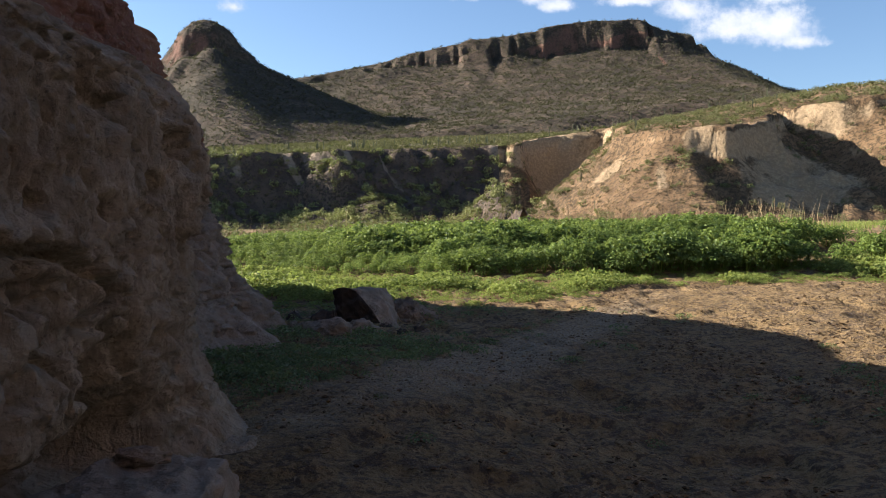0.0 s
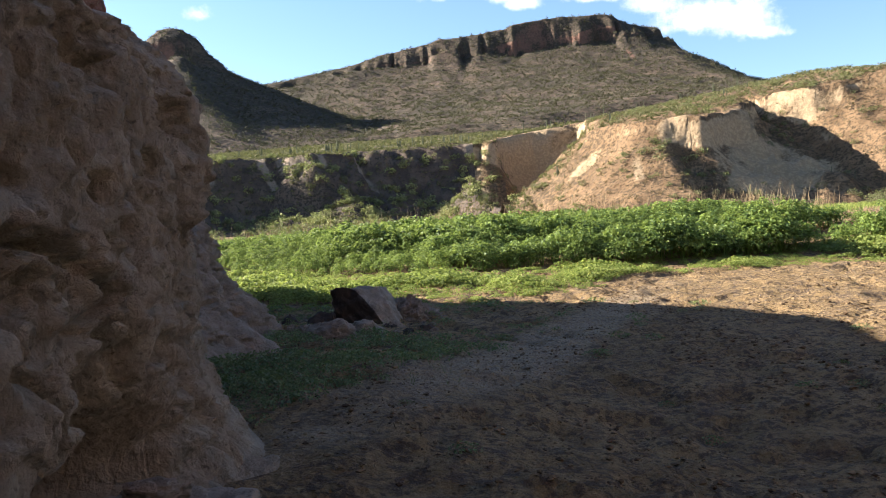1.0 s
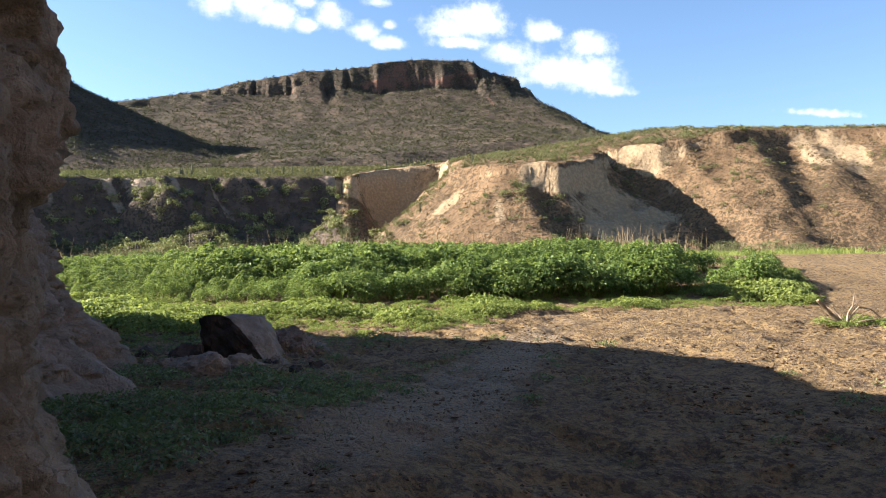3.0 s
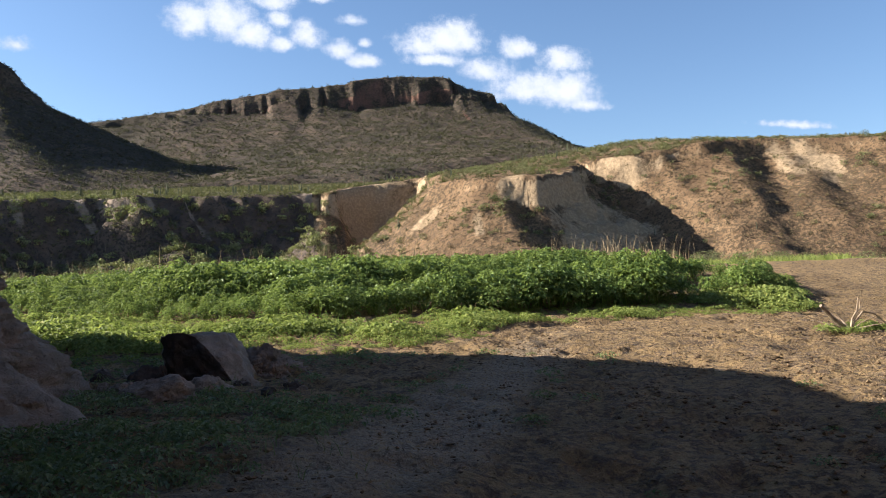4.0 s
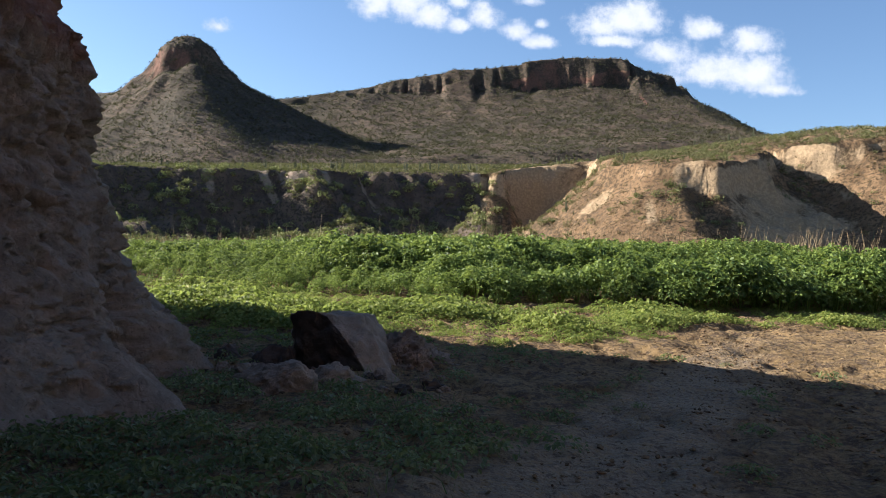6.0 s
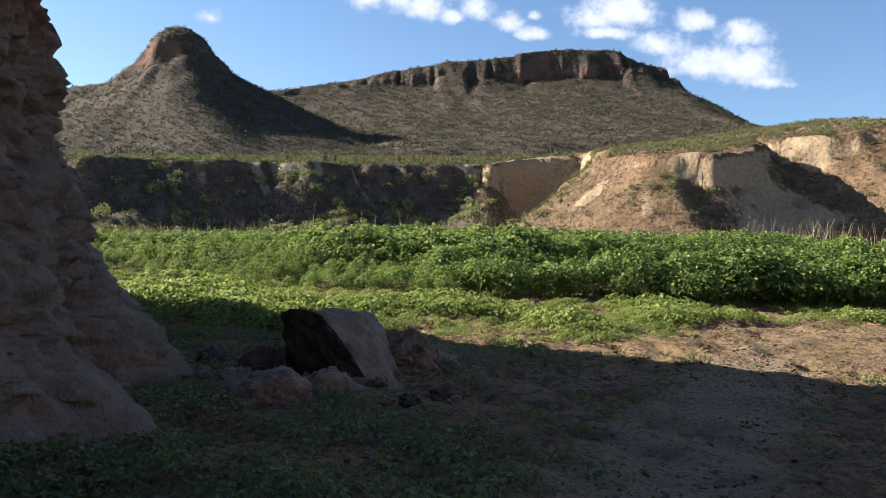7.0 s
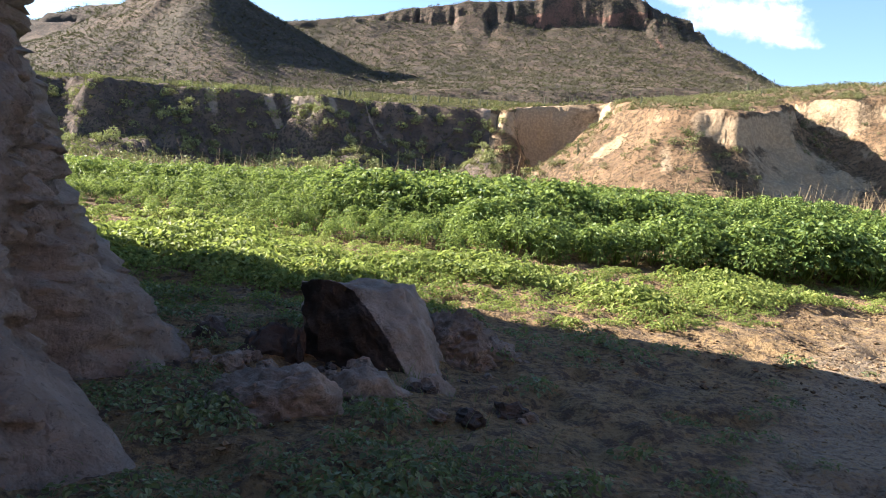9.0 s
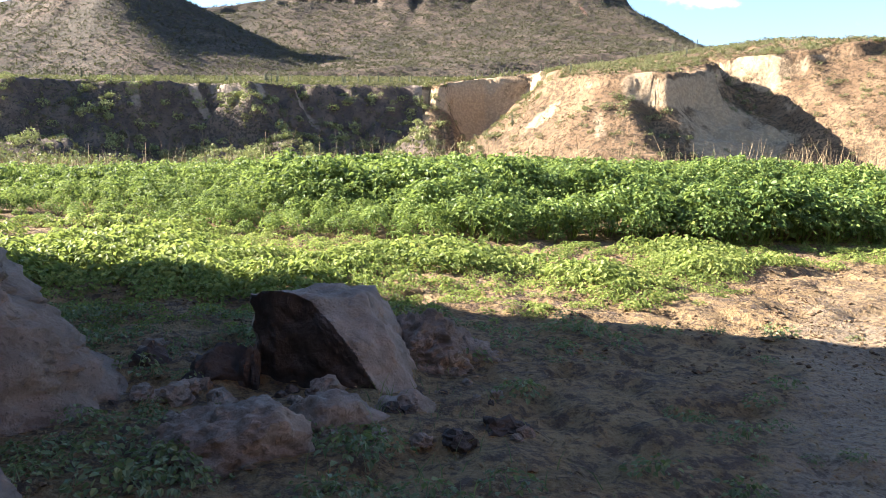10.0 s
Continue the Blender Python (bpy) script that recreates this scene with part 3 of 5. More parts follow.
def bluff_z(x, y):
    wx = x + 5 * fbm(x * 0.06, y * 0.06, 1.0, 3) + (1.4 + 1.4 * smooth(14, 8, x)) * fbm(x * 0.3, y * 0.3, 4.0, 2)
    wy = y + 5 * fbm(x * 0.06, y * 0.06, 7.0, 3) + (1.4 + 1.4 * smooth(14, 8, x)) * fbm(x * 0.3, y * 0.3, 9.0, 2)
    calm = np.exp(-(((x - 29) / 18.0) ** 2 + ((y - 206) / 12.0) ** 2))
    calm = np.maximum(calm, np.exp(-(((x - 56) / 18.0) ** 2 + ((y - 134) / 18.0) ** 2) ** 2) * 0.40)
    wx, wy = x + (wx - x) * (1 - 0.85 * calm), y + (wy - y) * (1 - 0.85 * calm)
    d = edge_gap(wx, wy)
    torn = np.exp(-(((x - 54) / 16.0) ** 2 + ((y - 131) / 15.0) ** 2))      # a crumbling rim
    d = d + torn * (3.0 * vnoise(x * 0.33, y * 0.33, 91.0) + 1.6 * vnoise(x * 0.9, y * 0.9, 92.0))
    top = plain_z(x, y)
    alcove = np.exp(-(((x - 30) / 13.0) ** 2)) * smooth(185, 200, y)
    right = smooth(20, 40, x) * smooth(195, 165, y)
    scarp = 1.6 + 8.5 * alcove + right * (0.4 + (1.4 + 1.6 * smooth(-0.1, 0.3, vnoise(x * 0.14, y * 0.05, 15.0))) * smooth(37, 41, x) * smooth(76, 72, x) + 2.6 * np.exp(-((x - 68) / 2.6) ** 2))
    flank = np.exp(-(((x - 57) / 9.0) ** 2 + ((y - 126) / 12.0) ** 2) ** 2)
    lean = 1.6 * smooth(22, 8, x)
    gully = (np.abs(vnoise((x + lean * y) * 0.16 + y * 0.02, y * 0.03, 2.0)) * 4.5 + np.abs(vnoise((x + lean * y) * 0.42, y * 0.05, 12.0)) * 1.6) * (0.8 - 0.5 * right) * (1 - 0.55 * flank) + flank * (2.8 * np.abs(vnoise((x * 0.69 + y * 0.72) * 0.55, (x * 0.72 - y * 0.69) * 0.08, 5.0)) + 2.2 * np.abs(vnoise((x * 0.69 + y * 0.72) * 0.21, (x * 0.72 - y * 0.69) * 0.06, 15.0)))
    dd = np.maximum(d, 0)
    dark = smooth(17, 10, x)
    spur = np.exp(-((x + 57 + 0.5 * (y - 185)) / 7.0) ** 2)
    steep = dark * (0.10 - 0.55 * spur + 0.65 * vnoise(x * 0.07, y * 0.015, 61.0) + 0.30 * vnoise(x * 0.2, 0.2, 64.0))
    bank = dark * np.maximum(dd - 8.5, 0) * (1.0 - 0.3 * spur) - steep * np.clip(dd - 1.0, 0, 7.5)      # a steep face over gentler scree
    z = top + bank - scarp * smooth(0.0, 1.6, dd) - np.maximum(dd - 1.0, 0) * (1.22 - (0.70 - 0.12 * np.exp(-((x - 57) / 9.0) ** 2)) * smooth(-6, 22, x) * smooth(190, 165, y)) - gully * smooth(1.0, 9.0, dd) * (0.9 + 0.75 * dark)
    u = 0.95 * (x - 87) - 0.30 * (y - 139)      # two ribs and the gully between them
    z = z + smooth(1, 6, dd) * (0.9 * np.exp(-(u / 3.0) ** 2) - 0.9 * np.exp(-((u - 6) / 2.8) ** 2) + 0.8 * np.exp(-((u - 12.5) / 3.0) ** 2) - 0.2 * np.exp(-((u - 19) / 3.5) ** 2))
    z = z + right * smooth(1, 5, dd) * (0.75 * vnoise(z * 0.75 + 0.5 * fbm(x * 0.2, y * 0.2, 6.0, 2), x * 0.03, 44.0) + 0.35 * vnoise(z * 2.0, x * 0.06 + y * 0.04, 45.0))      # worn ledges
    z = z + (0.5 + 0.9 * flank + 0.4 * dark) * fbm(x * 0.35, y * 0.35, 3.0, 3) + 2.2 * np.exp(-(((x - 66.5) / 4.5) ** 2 + ((y - 122) / 4.0) ** 2))
    return np.maximum(z, ground_z(x, y, False) - 1.0)


bluff = sheet("bluff", lines((-300, -110, 3.0), (-110, 13.4, 0.8)), lines((100, 222, 0.8), (222, 262, 4)), bluff_z, SHADED_BLUFF)
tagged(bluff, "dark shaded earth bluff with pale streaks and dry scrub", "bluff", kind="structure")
hillside = sheet("hillside", lines((13.4, 130, 0.75), (130, 320, 3.0)), lines((50, 222, 0.75), (222, 262, 4)), bluff_z, HILL)
tagged(hillside, "eroded brown hillside with pale bare scarps and gullies", "hillside", kind="structure")

plain = sheet("plain", lines((-1800, -500, 100), (-500, 600, 8), (600, 2200, 100)), lines((216, 1000, 8), (1000, 4200, 200)),
              lambda x, y: plain_z(x, np.minimum(y, 1000)) + 1.2 * fbm(x * 0.03, y * 0.03, 5.0, 3), PLAIN)
tagged(plain, "gently rising olive desert plain dotted with scrub and cacti", "plain", kind="structure")

CREST_X = (-420, -300, -169, -116, -67, -42, -5, 14, 26, 64, 98, 110, 123, 164, 209, 222, 232, 241, 269, 274, 277, 298, 347, 374, 450, 600)
CREST_Z = (148, 156, 167, 177, 187, 196, 205, 208, 213, 216, 222, 227, 230, 235, 237, 235, 229, 225, 221, 215, 205, 194, 174, 163, 150, 138)
# the rock band: where it stands out, its upper and lower line
BAND_X = (-75, -53, -17, 8, 14, 50, 63, 72, 94, 110, 122, 143, 174, 192, 217, 230, 268, 276, 290)
BAND_TOP = (178, 184, 190, 194, 200, 205, 196, 199, 206, 209, 203, 206, 214, 220, 222, 218, 215, 208, 196)
BAND_FOOT = (178, 173, 171, 172, 171, 172, 190, 186, 180, 175, 190, 189, 192, 190, 189, 192, 195, 200, 196)


def mesa_z(x, y):
    """A scrubby cap over a broken band of upright rock, with talus below it."""
    crest = np.interp(x, CREST_X, CREST_Z) + 1.2 * fbm(x * 0.11, 0.2, 2.0, 3)
    band_top, band_foot = np.interp(x, BAND_X, BAND_TOP), np.interp(x, BAND_X, BAND_FOOT)
    outside = smooth(-60, -85, x) + smooth(276, 292, x)
    band_top = band_top + (crest - 9 - band_top) * np.clip(outside, 0, 1)
    band_foot = np.minimum(band_foot + (crest - 9 - band_foot) * np.clip(outside, 0, 1), band_top)
    band_foot = band_foot + (band_top - band_foot) * smooth(0.05, 0.35, fbm(x * 0.034, 0.9, 71.0, 3)) * 0.7      # scree buries the wall here and there
    band_foot = band_foot + 0.30 * (band_top - band_foot)
    band_top = np.minimum(band_top - 5 + 7 * vnoise(x * 0.045, 0.6, 57.0) + 4 * vnoise(x * 0.15, 0.6, 58.0), crest - 4)
    tall = band_top - band_foot
    d = 880 - y + 5 * fbm(x * 0.012, 0.5, 3.0, 2)
    # buttresses, chimneys and columns in the plan of the wall
    wall = 18 + 14 * fbm(x * 0.034, 0.3, 13.0, 3) + 1.5 * vnoise(x * 0.48, y * 0.05, 19.0) + 8 * np.abs(vnoise(x * 0.075, y * 0.01, 7.0)) + 3.5 * vnoise(x * 0.21 + 1.5 * vnoise(x * 0.04, 0.1, 3.0), y * 0.02, 18.0) - 7 * smooth(0.12, 0.02, np.abs(vnoise(x * 0.06, 0.3, 81.0)))
    shelf = band_foot + tall * (0.45 + 0.5 * vnoise(x * 0.035, 0.7, 48.0))
    second = wall + 1.5 + 8 * smooth(-0.1, 0.35, vnoise(x * 0.03, 0.4, 28.0)) + 5.0 * vnoise(x * 0.19, y * 0.02, 38.0)
    cap = crest + (band_top - crest) * np.clip(d / np.maximum(wall, 6), 0, 1.2) ** 1.25 + 1.6 * fbm(x * 0.12, y * 0.12, 5.0, 3) * smooth(0, 6, d)
    cap = np.where(d < 0, crest - 0.08 * np.abs(d), cap)
    run = np.maximum(d - 26 - 5 * fbm(x * 0.012, y * 0.012, 33.0, 2), -14)
    base = np.interp(x, (-420, -120, 40, 100, 160, 260, 300, 374, 600), (140, 164, 182, 190, 197, 201, 190, 156, 132))
    talus = base + (band_foot - base) * np.exp(-np.abs(run) / 20.0) - 0.47 * run + 0.00042 * np.minimum(run, 330) ** 2 - 0.14 * np.maximum(run - 330, 0)
    rill = np.abs(fbm(x * 0.014 + y * 0.010, y * 0.006, 21.0, 3)) * 5 + np.abs(vnoise(x * 0.05 + y * 0.03, y * 0.015, 25.0)) * 1.6
    talus = talus - rill * smooth(8, 70, run) + 2.2 * fbm(x * 0.07, y * 0.07, 31.0, 4) * smooth(-5, 20, run)
    z = talus + (shelf - talus) * smooth(2.2, -1.2, d - second)
    z = np.where(z > cap, cap, z)
    z = z + (cap - z) * smooth(1.8, -1.2, d - wall)
    return np.maximum(z, plain_z(x, y) - 6) - 40 * smooth(480, 440, y)


mesa = sheet("mesa", lines((-420, -80, 5.0), (-80, 296, 1.5), (296, 600, 5.0)), lines((440, 820, 5.0), (820, 884, 0.9), (884, 1100, 12.0)), mesa_z, MESA)
tagged(mesa, "flat-topped brown mesa with a reddish rock band and scrubby slopes", "mesa", kind="structure")

BUTTE_R = (0, 6, 12, 18, 23, 27, 31, 36, 41, 48, 58, 68, 83, 107, 137, 167, 210, 300, 390)
BUTTE_H = (104, 103, 100, 96, 92, 87, 82, 77, 72, 66, 60, 55, 47.5, 37, 23.5, 15, 4, -6, -14)


def butte_z(x, y):
    """A dome of upright rock on a broad scrubby skirt that runs out into the plain."""
    ax, ay = x + 207, (y - 675) * 1.1
    turn = np.arctan2(ay, ax)
    front = smooth(0.2, 0.9, -np.sin(turn))
    flat = np.hypot(ax, ay)
    crag = 0.10 * fbm(np.cos(turn) * 2 + 3, np.sin(turn) * 2, 4.0, 3) + smooth(90, 60, flat) * (0.12 * vnoise(turn * 3.5, flat * 0.02, 6.0) + 0.06 * vnoise(turn * 9, flat * 0.04, 9.0) + 0.035 * vnoise(turn * 24, flat * 0.08, 19.0))
    r = flat * (1 + crag) + 3.0 * fbm(x * 0.06, y * 0.06, 1.0, 3)
    r = r * (1 + 0.17 * smooth(0, -26, ax) * smooth(80, 50, r) + 0.05 * smooth(0, -30, ax) * smooth(50, 80, r) + 0.24 * smooth(-25, -95, ax))
    r = r + front * (12 + 14 * smooth(0.45, 0.05, np.cos(turn))) * smooth(24, 44, r) * smooth(150, 80, r)
    foot = plain_z(x, 700 + (y - 700) * smooth(30, 150, r))
    z = foot + np.interp(r, BUTTE_R, BUTTE_H) + 1.0 * fbm(x * 0.09, y * 0.09, 9.0, 3) * smooth(230, 150, r)
    step = 3.4 * vnoise(turn * 3, z * 0.11, 14.0) * smooth(75, 60, r) * smooth(14, 30, r)
    k = np.clip(((x + 195) * 65 - (y - 620) * 120) / 18625, 0, 1)      # a spur that runs out to the front
    away = np.hypot(x + 195 - 65 * k, y - 620 + 120 * k)
    z = z + 20 * (1 - 0.55 * k) * np.exp(-(away / 30) ** 2) * smooth(35, 75, r)
    return z + step - 3 * np.abs(fbm(turn * 4.0, r * 0.008, 2.0, 3)) * smooth(55, 100, r) * smooth(230, 120, r)


butte = sheet("butte", lines((-560, -290, 4.0), (-290, -130, 1.6), (-130, 160, 4.0)), lines((300, 620, 4.5), (620, 720, 1.6), (720, 960, 6.0)), butte_z, MESA)
tagged(butte, "steep conical brown butte with a rocky domed top", "butte", kind="structure")


def ridge_z(x, y):
    crest = np.interp(x, (-1000, -700, -520, -478, -452, -432, -411, -380, -300, -240, -100), (110, 140, 152, 164, 175, 182, 186, 190, 182, 165, 110)) + 5 * fbm(x * 0.03, y * 0.02, 2.0, 3)
    return crest - 0.5 * np.abs(y - 1000) + 6 * fbm(x * 0.02, y * 0.02, 8.0, 3)


far_ridge = sheet("far_ridge", lines((-1000, -100, 10)), lines((780, 1150, 10)), ridge_z, MESA)
tagged(far_ridge, "low bluish scrubby ridge far behind the butte", "ridge", kind="structure")


# ---- rocks ----
def rock_mesh(name, radii, seed, cuts=(), level=4, rough=0.10, dark=None, base=ROCK):
    """A broken rock: a rounded block cut flat by planes (normal, distance), then weathered. dark: the cut that takes
    the darker colour.
    """
    bm = bmesh.new()
    bmesh.ops.create_icosphere(bm, subdivisions=level, radius=1.0)
    size = max(radii)
    rng = random.Random(seed)
    cuts = list(cuts)
    for _ in range(14 if len(cuts) < 3 else 0):
        n = Vector((rng.uniform(-1, 1), rng.uniform(-1, 1), rng.uniform(-0.3, 1))).normalized()
        cuts.append((n, rng.uniform(0.64, 0.90) * Vector((n.x * radii[0], n.y * radii[1], n.z * radii[2])).length))
    dark_verts = set()
    bm.verts.index_update()
    for v in bm.verts:
        d = v.co.normalized()
        k = 1 / max(abs(d.x) ** 3 + abs(d.y) ** 3 + abs(d.z) ** 3, 1e-6) ** (1 / 3)
        p = Vector((d.x * radii[0], d.y * radii[1], d.z * radii[2])) * (0.45 + 0.55 * k)
        p += d * size * (0.12 * noise.noise(d * 1.4 + Vector((seed, 0, 0))))
        cut = None
        for k, (n, far, *flat) in enumerate(cuts):
            n = Vector(n).normalized()
            over = p.dot(n) - far
            if over > 0:
                p -= n * over * (flat[0] if flat else 0.92)
                cut = k
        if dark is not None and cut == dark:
            dark_verts.add(v.index)
        p += d * size * rough * (0.6 * noise.noise(p * 3.1 / size + Vector((0, seed, 0))) + 0.3 * noise.noise(p * 7.0 / size + Vector((seed, seed, 0))) + 0.16 * noise.noise(p * 17.0 / size))
        near = noise.voronoi(p * 2.6 / size + Vector((seed, 0, seed)))[0]
        p += d * size * rough * 0.8 * (min(near[1] - near[0], 0.35) - 0.2)
        near = noise.voronoi(p * 6.5 / size + Vector((0, seed, 0)))[0]
        p += d * size * rough * 0.6 * (min(near[1] - near[0], 0.3) - 0.15)
        q = p * (4.2 / size) + Vector((seed, 2 * seed, 0))
        p -= d * size * rough * (0.6 * abs(noise.noise(q)) + 0.45 * abs(noise.noise(q * 2.3)) + 0.25 * abs(noise.noise(q * 5.1)))
        v.co = p
    me = bpy.data.meshes.new(name)
    bm.to_mesh(me)
    bm.free()
    me.materials.append(base)
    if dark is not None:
        me.materials.append(DARK_ROCK)
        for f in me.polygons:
            if sum(i in dark_verts for i in f.vertices) >= 2:
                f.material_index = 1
    for f in me.polygons:
        f.use_smooth = level > 3
    return me


def stone(name, label, x, y, z, radii, seed, turn=0.0, **more):
    ob = new(name, rock_mesh(name, radii, seed, **more))
    ob.matrix_world = pose(x, y, z, 0, 0, turn)
    return tagged(ob, label, "rock", "fallen rocks at the cliff foot")


# the last cut, facing left and front, takes the darker rock colour
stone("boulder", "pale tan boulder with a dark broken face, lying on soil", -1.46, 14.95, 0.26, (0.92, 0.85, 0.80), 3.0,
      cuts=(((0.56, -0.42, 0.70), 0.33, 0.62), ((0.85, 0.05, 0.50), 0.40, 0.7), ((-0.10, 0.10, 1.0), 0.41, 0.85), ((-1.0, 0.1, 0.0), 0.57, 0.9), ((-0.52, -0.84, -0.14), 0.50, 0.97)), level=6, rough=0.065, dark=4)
stone("boulder", "low dark brown weathered boulder half sunk in soil", -0.78, 15.30, 0.10, (0.62, 0.46, 0.42), 8.0, level=6, rough=0.17, base=CLIFF)
stone("boulder", "small brown boulder crumbling beside a larger one", -0.32, 15.22, 0.03, (0.40, 0.28, 0.24), 9.0, level=5, rough=0.18, base=CLIFF)
stone("rock", "long low tan rock with a rough rounded top", -2.02, 13.22, -0.02, (0.56, 0.44, 0.44), 12.0, 8, level=6, rough=0.11, base=ROCK)
stone("rock", "flat tan rock with a cracked top", -1.42, 13.62, 0.0, (0.50, 0.30, 0.27), 14.0, -6, level=5, rough=0.12, base=ROCK)
stone("rock", "small squarish tan rock among weeds", -0.94, 13.88, 0.03, (0.25, 0.20, 0.17), 15.0, 20, level=4, rough=0.16, base=ROCK)
stone("rock", "small pointed grey stone at the boulder's foot", -1.50, 14.22, 0.07, (0.16, 0.12, 0.19), 18.0, 20, level=3, rough=0.2)
stone("rock", "dark angular rock fragment lying on soil", -2.30, 14.72, 0.10, (0.30, 0.20, 0.23), 21.0, 30, level=4, rough=0.22, base=DARK_ROCK)
stone("rock", "dark upright rock splinter", -2.06, 14.62, 0.13, (0.09, 0.11, 0.26), 22.0, 10, level=3, rough=0.3, base=DARK_ROCK)
stone("rock", "greyish broken stone lying on soil", -2.52, 14.20, 0.06, (0.20, 0.14, 0.12), 24.0, 60, level=3, rough=0.25)
stone("rock", "dark broken stone lying on soil", -2.86, 14.95, 0.10, (0.18, 0.14, 0.17), 26.0, 15, level=3, rough=0.25, base=DARK_ROCK)
stone("rock", "small tan stone lying on soil", -2.20, 14.15, 0.05, (0.14, 0.12, 0.10), 27.0, 80, level=3, rough=0.25)
rubble = random.Random(77)
for k in range(70):      # rubble shed by the cliff and the boulder
    rx, ry, rs = rubble.uniform(-3.1, -0.2), rubble.uniform(13.2, 15.6), 0.03 + 0.10 * rubble.random() ** 2
    if abs(rx + 1.46) < 0.75 and abs(ry - 14.95) < 0.7:
        continue
    stone("rock", "small greyish brown clod of rock on soil", rx, ry, float(ground_z(rx, ry)) + 0.2 * rs, (rs * rubble.uniform(0.9, 1.5), rs, rs * rubble.uniform(0.5, 0.9)), 100.0 + k, rubble.uniform(0, 180), level=3, rough=0.3, base=rubble.choice((ROCK, DARK_ROCK, CLIFF)))
stone("rock", "low pale ledge of silt rock at the cliff foot", -1.74, 4.02, -0.02, (0.66, 1.22, 0.60), 31.0, level=6, rough=0.07, base=ROCK, cuts=(((0.04, -0.02, 1.0), 0.43), ((1.0, 0.08, 0.25), 0.56), ((0.12, 1.0, 0.15), 1.08)))
stone("rock", "flat brown stone lying on a silt ledge", -1.80, 4.66, 0.46, (0.22, 0.11, 0.06), 35.0, 20, level=4, rough=0.18, base=ROCK)
stone("rock", "rounded silt knob at the cliff foot", -1.66, 6.15, -0.04, (0.24, 0.34, 0.26), 36.0, 0, level=4, rough=0.12, base=CLIFF)
stone("rock", "flat pale stone on the open dry soil", 8.6, 17.7, 0.28, (0.42, 0.22, 0.10), 33.0, level=4, rough=0.25, base=SOIL)


# ---- leaves ----
def leaf_axes(rng, out, tilt):
    """Leaf axes: out is the way each leaf leans; returns along, across and up."""
    up = np.stack([out[:, 0] * 0.40, out[:, 1] * 0.40, np.full(len(out), 0.85)], -1) + rng.normal(0, tilt, (len(out), 3))
    up /= np.linalg.norm(up, axis=1, keepdims=True)
    along = out + rng.normal(0, 0.5, out.shape)
    along -= (along * up).sum(1, keepdims=True) * up
    along /= np.linalg.norm(along, axis=1, keepdims=True) + 1e-9
    return along, np.cross(up, along), up


def leaves(rng, at, out, size, wide=0.78, tilt=0.26):
    """Ovate leaves folded along the rib: six corners, two faces each."""
    along, across, up = leaf_axes(rng, out, tilt)
    k = size[:, None]
    w = k * wide * 0.5
    rib0, rib1 = at, at + along * k - up * k * 0.22
    a1, a2 = at + along * k * 0.28, at + along * k * 0.68 - up * k * 0.05
    lift = up * k * 0.10
    v = np.stack([rib0, a1 + across * w + lift, a2 + across * w * 0.75 + lift, rib1, a2 - across * w * 0.75 + lift, a1 - across * w + lift], 1)
    i = np.arange(len(at))[:, None] * 6
    f = np.concatenate([i + np.array([[0, 1, 2, 3]]), i + np.array([[0, 3, 4, 5]])])
    return v.reshape(-1, 3), f


def blades(rng, foot, height, wide, bend=0.35):
    """Upright grass blades or stalks: three bent steps."""
    n = len(foot)
    turn = rng.uniform(0, 2 * np.pi, n)
    side = np.stack([np.cos(turn), np.sin(turn), 0 * turn], -1) * (wide / 2)[:, None]
    lean = rng.normal(0, bend, (n, 3)) * height[:, None]
    lean[:, 2] = 0
    h = np.stack([0 * height, 0 * height, height], -1)
    p0, p1, p2 = foot, foot + 0.55 * h + 0.3 * lean, foot + h + lean
    v = np.stack([p0 - side, p0 + side, p1 + side * 0.7, p1 - side * 0.7, p2 + side * 0.15, p2 - side * 0.15], 1)
    i = np.arange(n)[:, None] * 6
    return v.reshape(-1, 3), np.concatenate([i + np.array([[0, 1, 2, 3]]), i + np.array([[3, 2, 4, 5]])])


def plant_form(seed, count, radius, height, size, hollow=0.35):
    rng = np.random.default_rng(seed)
    turn, r = rng.uniform(0, 2 * np.pi, count), np.sqrt(rng.uniform(0, 1, count))
    top = height * (1 - 0.55 * r ** 2.2) * (1 + 0.25 * vnoise(np.cos(turn) * r * 2 + seed, np.sin(turn) * r * 2))
    z = top * (1 - hollow * rng.uniform(0, 1, count) ** 2.5)
    z = np.where(rng.uniform(0, 1, count) < 0.07, top * rng.uniform(0.2, 0.8, count), z)
    at = np.stack([np.cos(turn) * r * radius, np.sin(turn) * r * radius, z], -1)
    out = np.stack([np.cos(turn), np.sin(turn), 0 * turn], -1)
    v, f = leaves(rng, at, out, size * rng.uniform(0.65, 1.3, count))
    # stems
    k = max(3, count // 14)
    pick = rng.integers(0, count, k)
    foot = at[pick] * np.array([0.15, 0.15, 0.0])
    d = at[pick] - foot
    side = np.stack([-d[:, 1], d[:, 0], 0 * d[:, 2]], -1)
    side /= np.linalg.norm(side, axis=1, keepdims=True) + 1e-6
    w = 0.035 * size / 0.16
    sv = np.stack([foot - side * w / 2, foot + side * w / 2, at[pick] + side * w / 4, at[pick] - side * w / 4], 1).reshape(-1, 3)
    sf = np.arange(k)[:, None] * 4 + np.array([[0, 1, 2, 3]]) + len(v)
    return np.concatenate([v, sv]), np.concatenate([f, sf]), len(v), len(f)


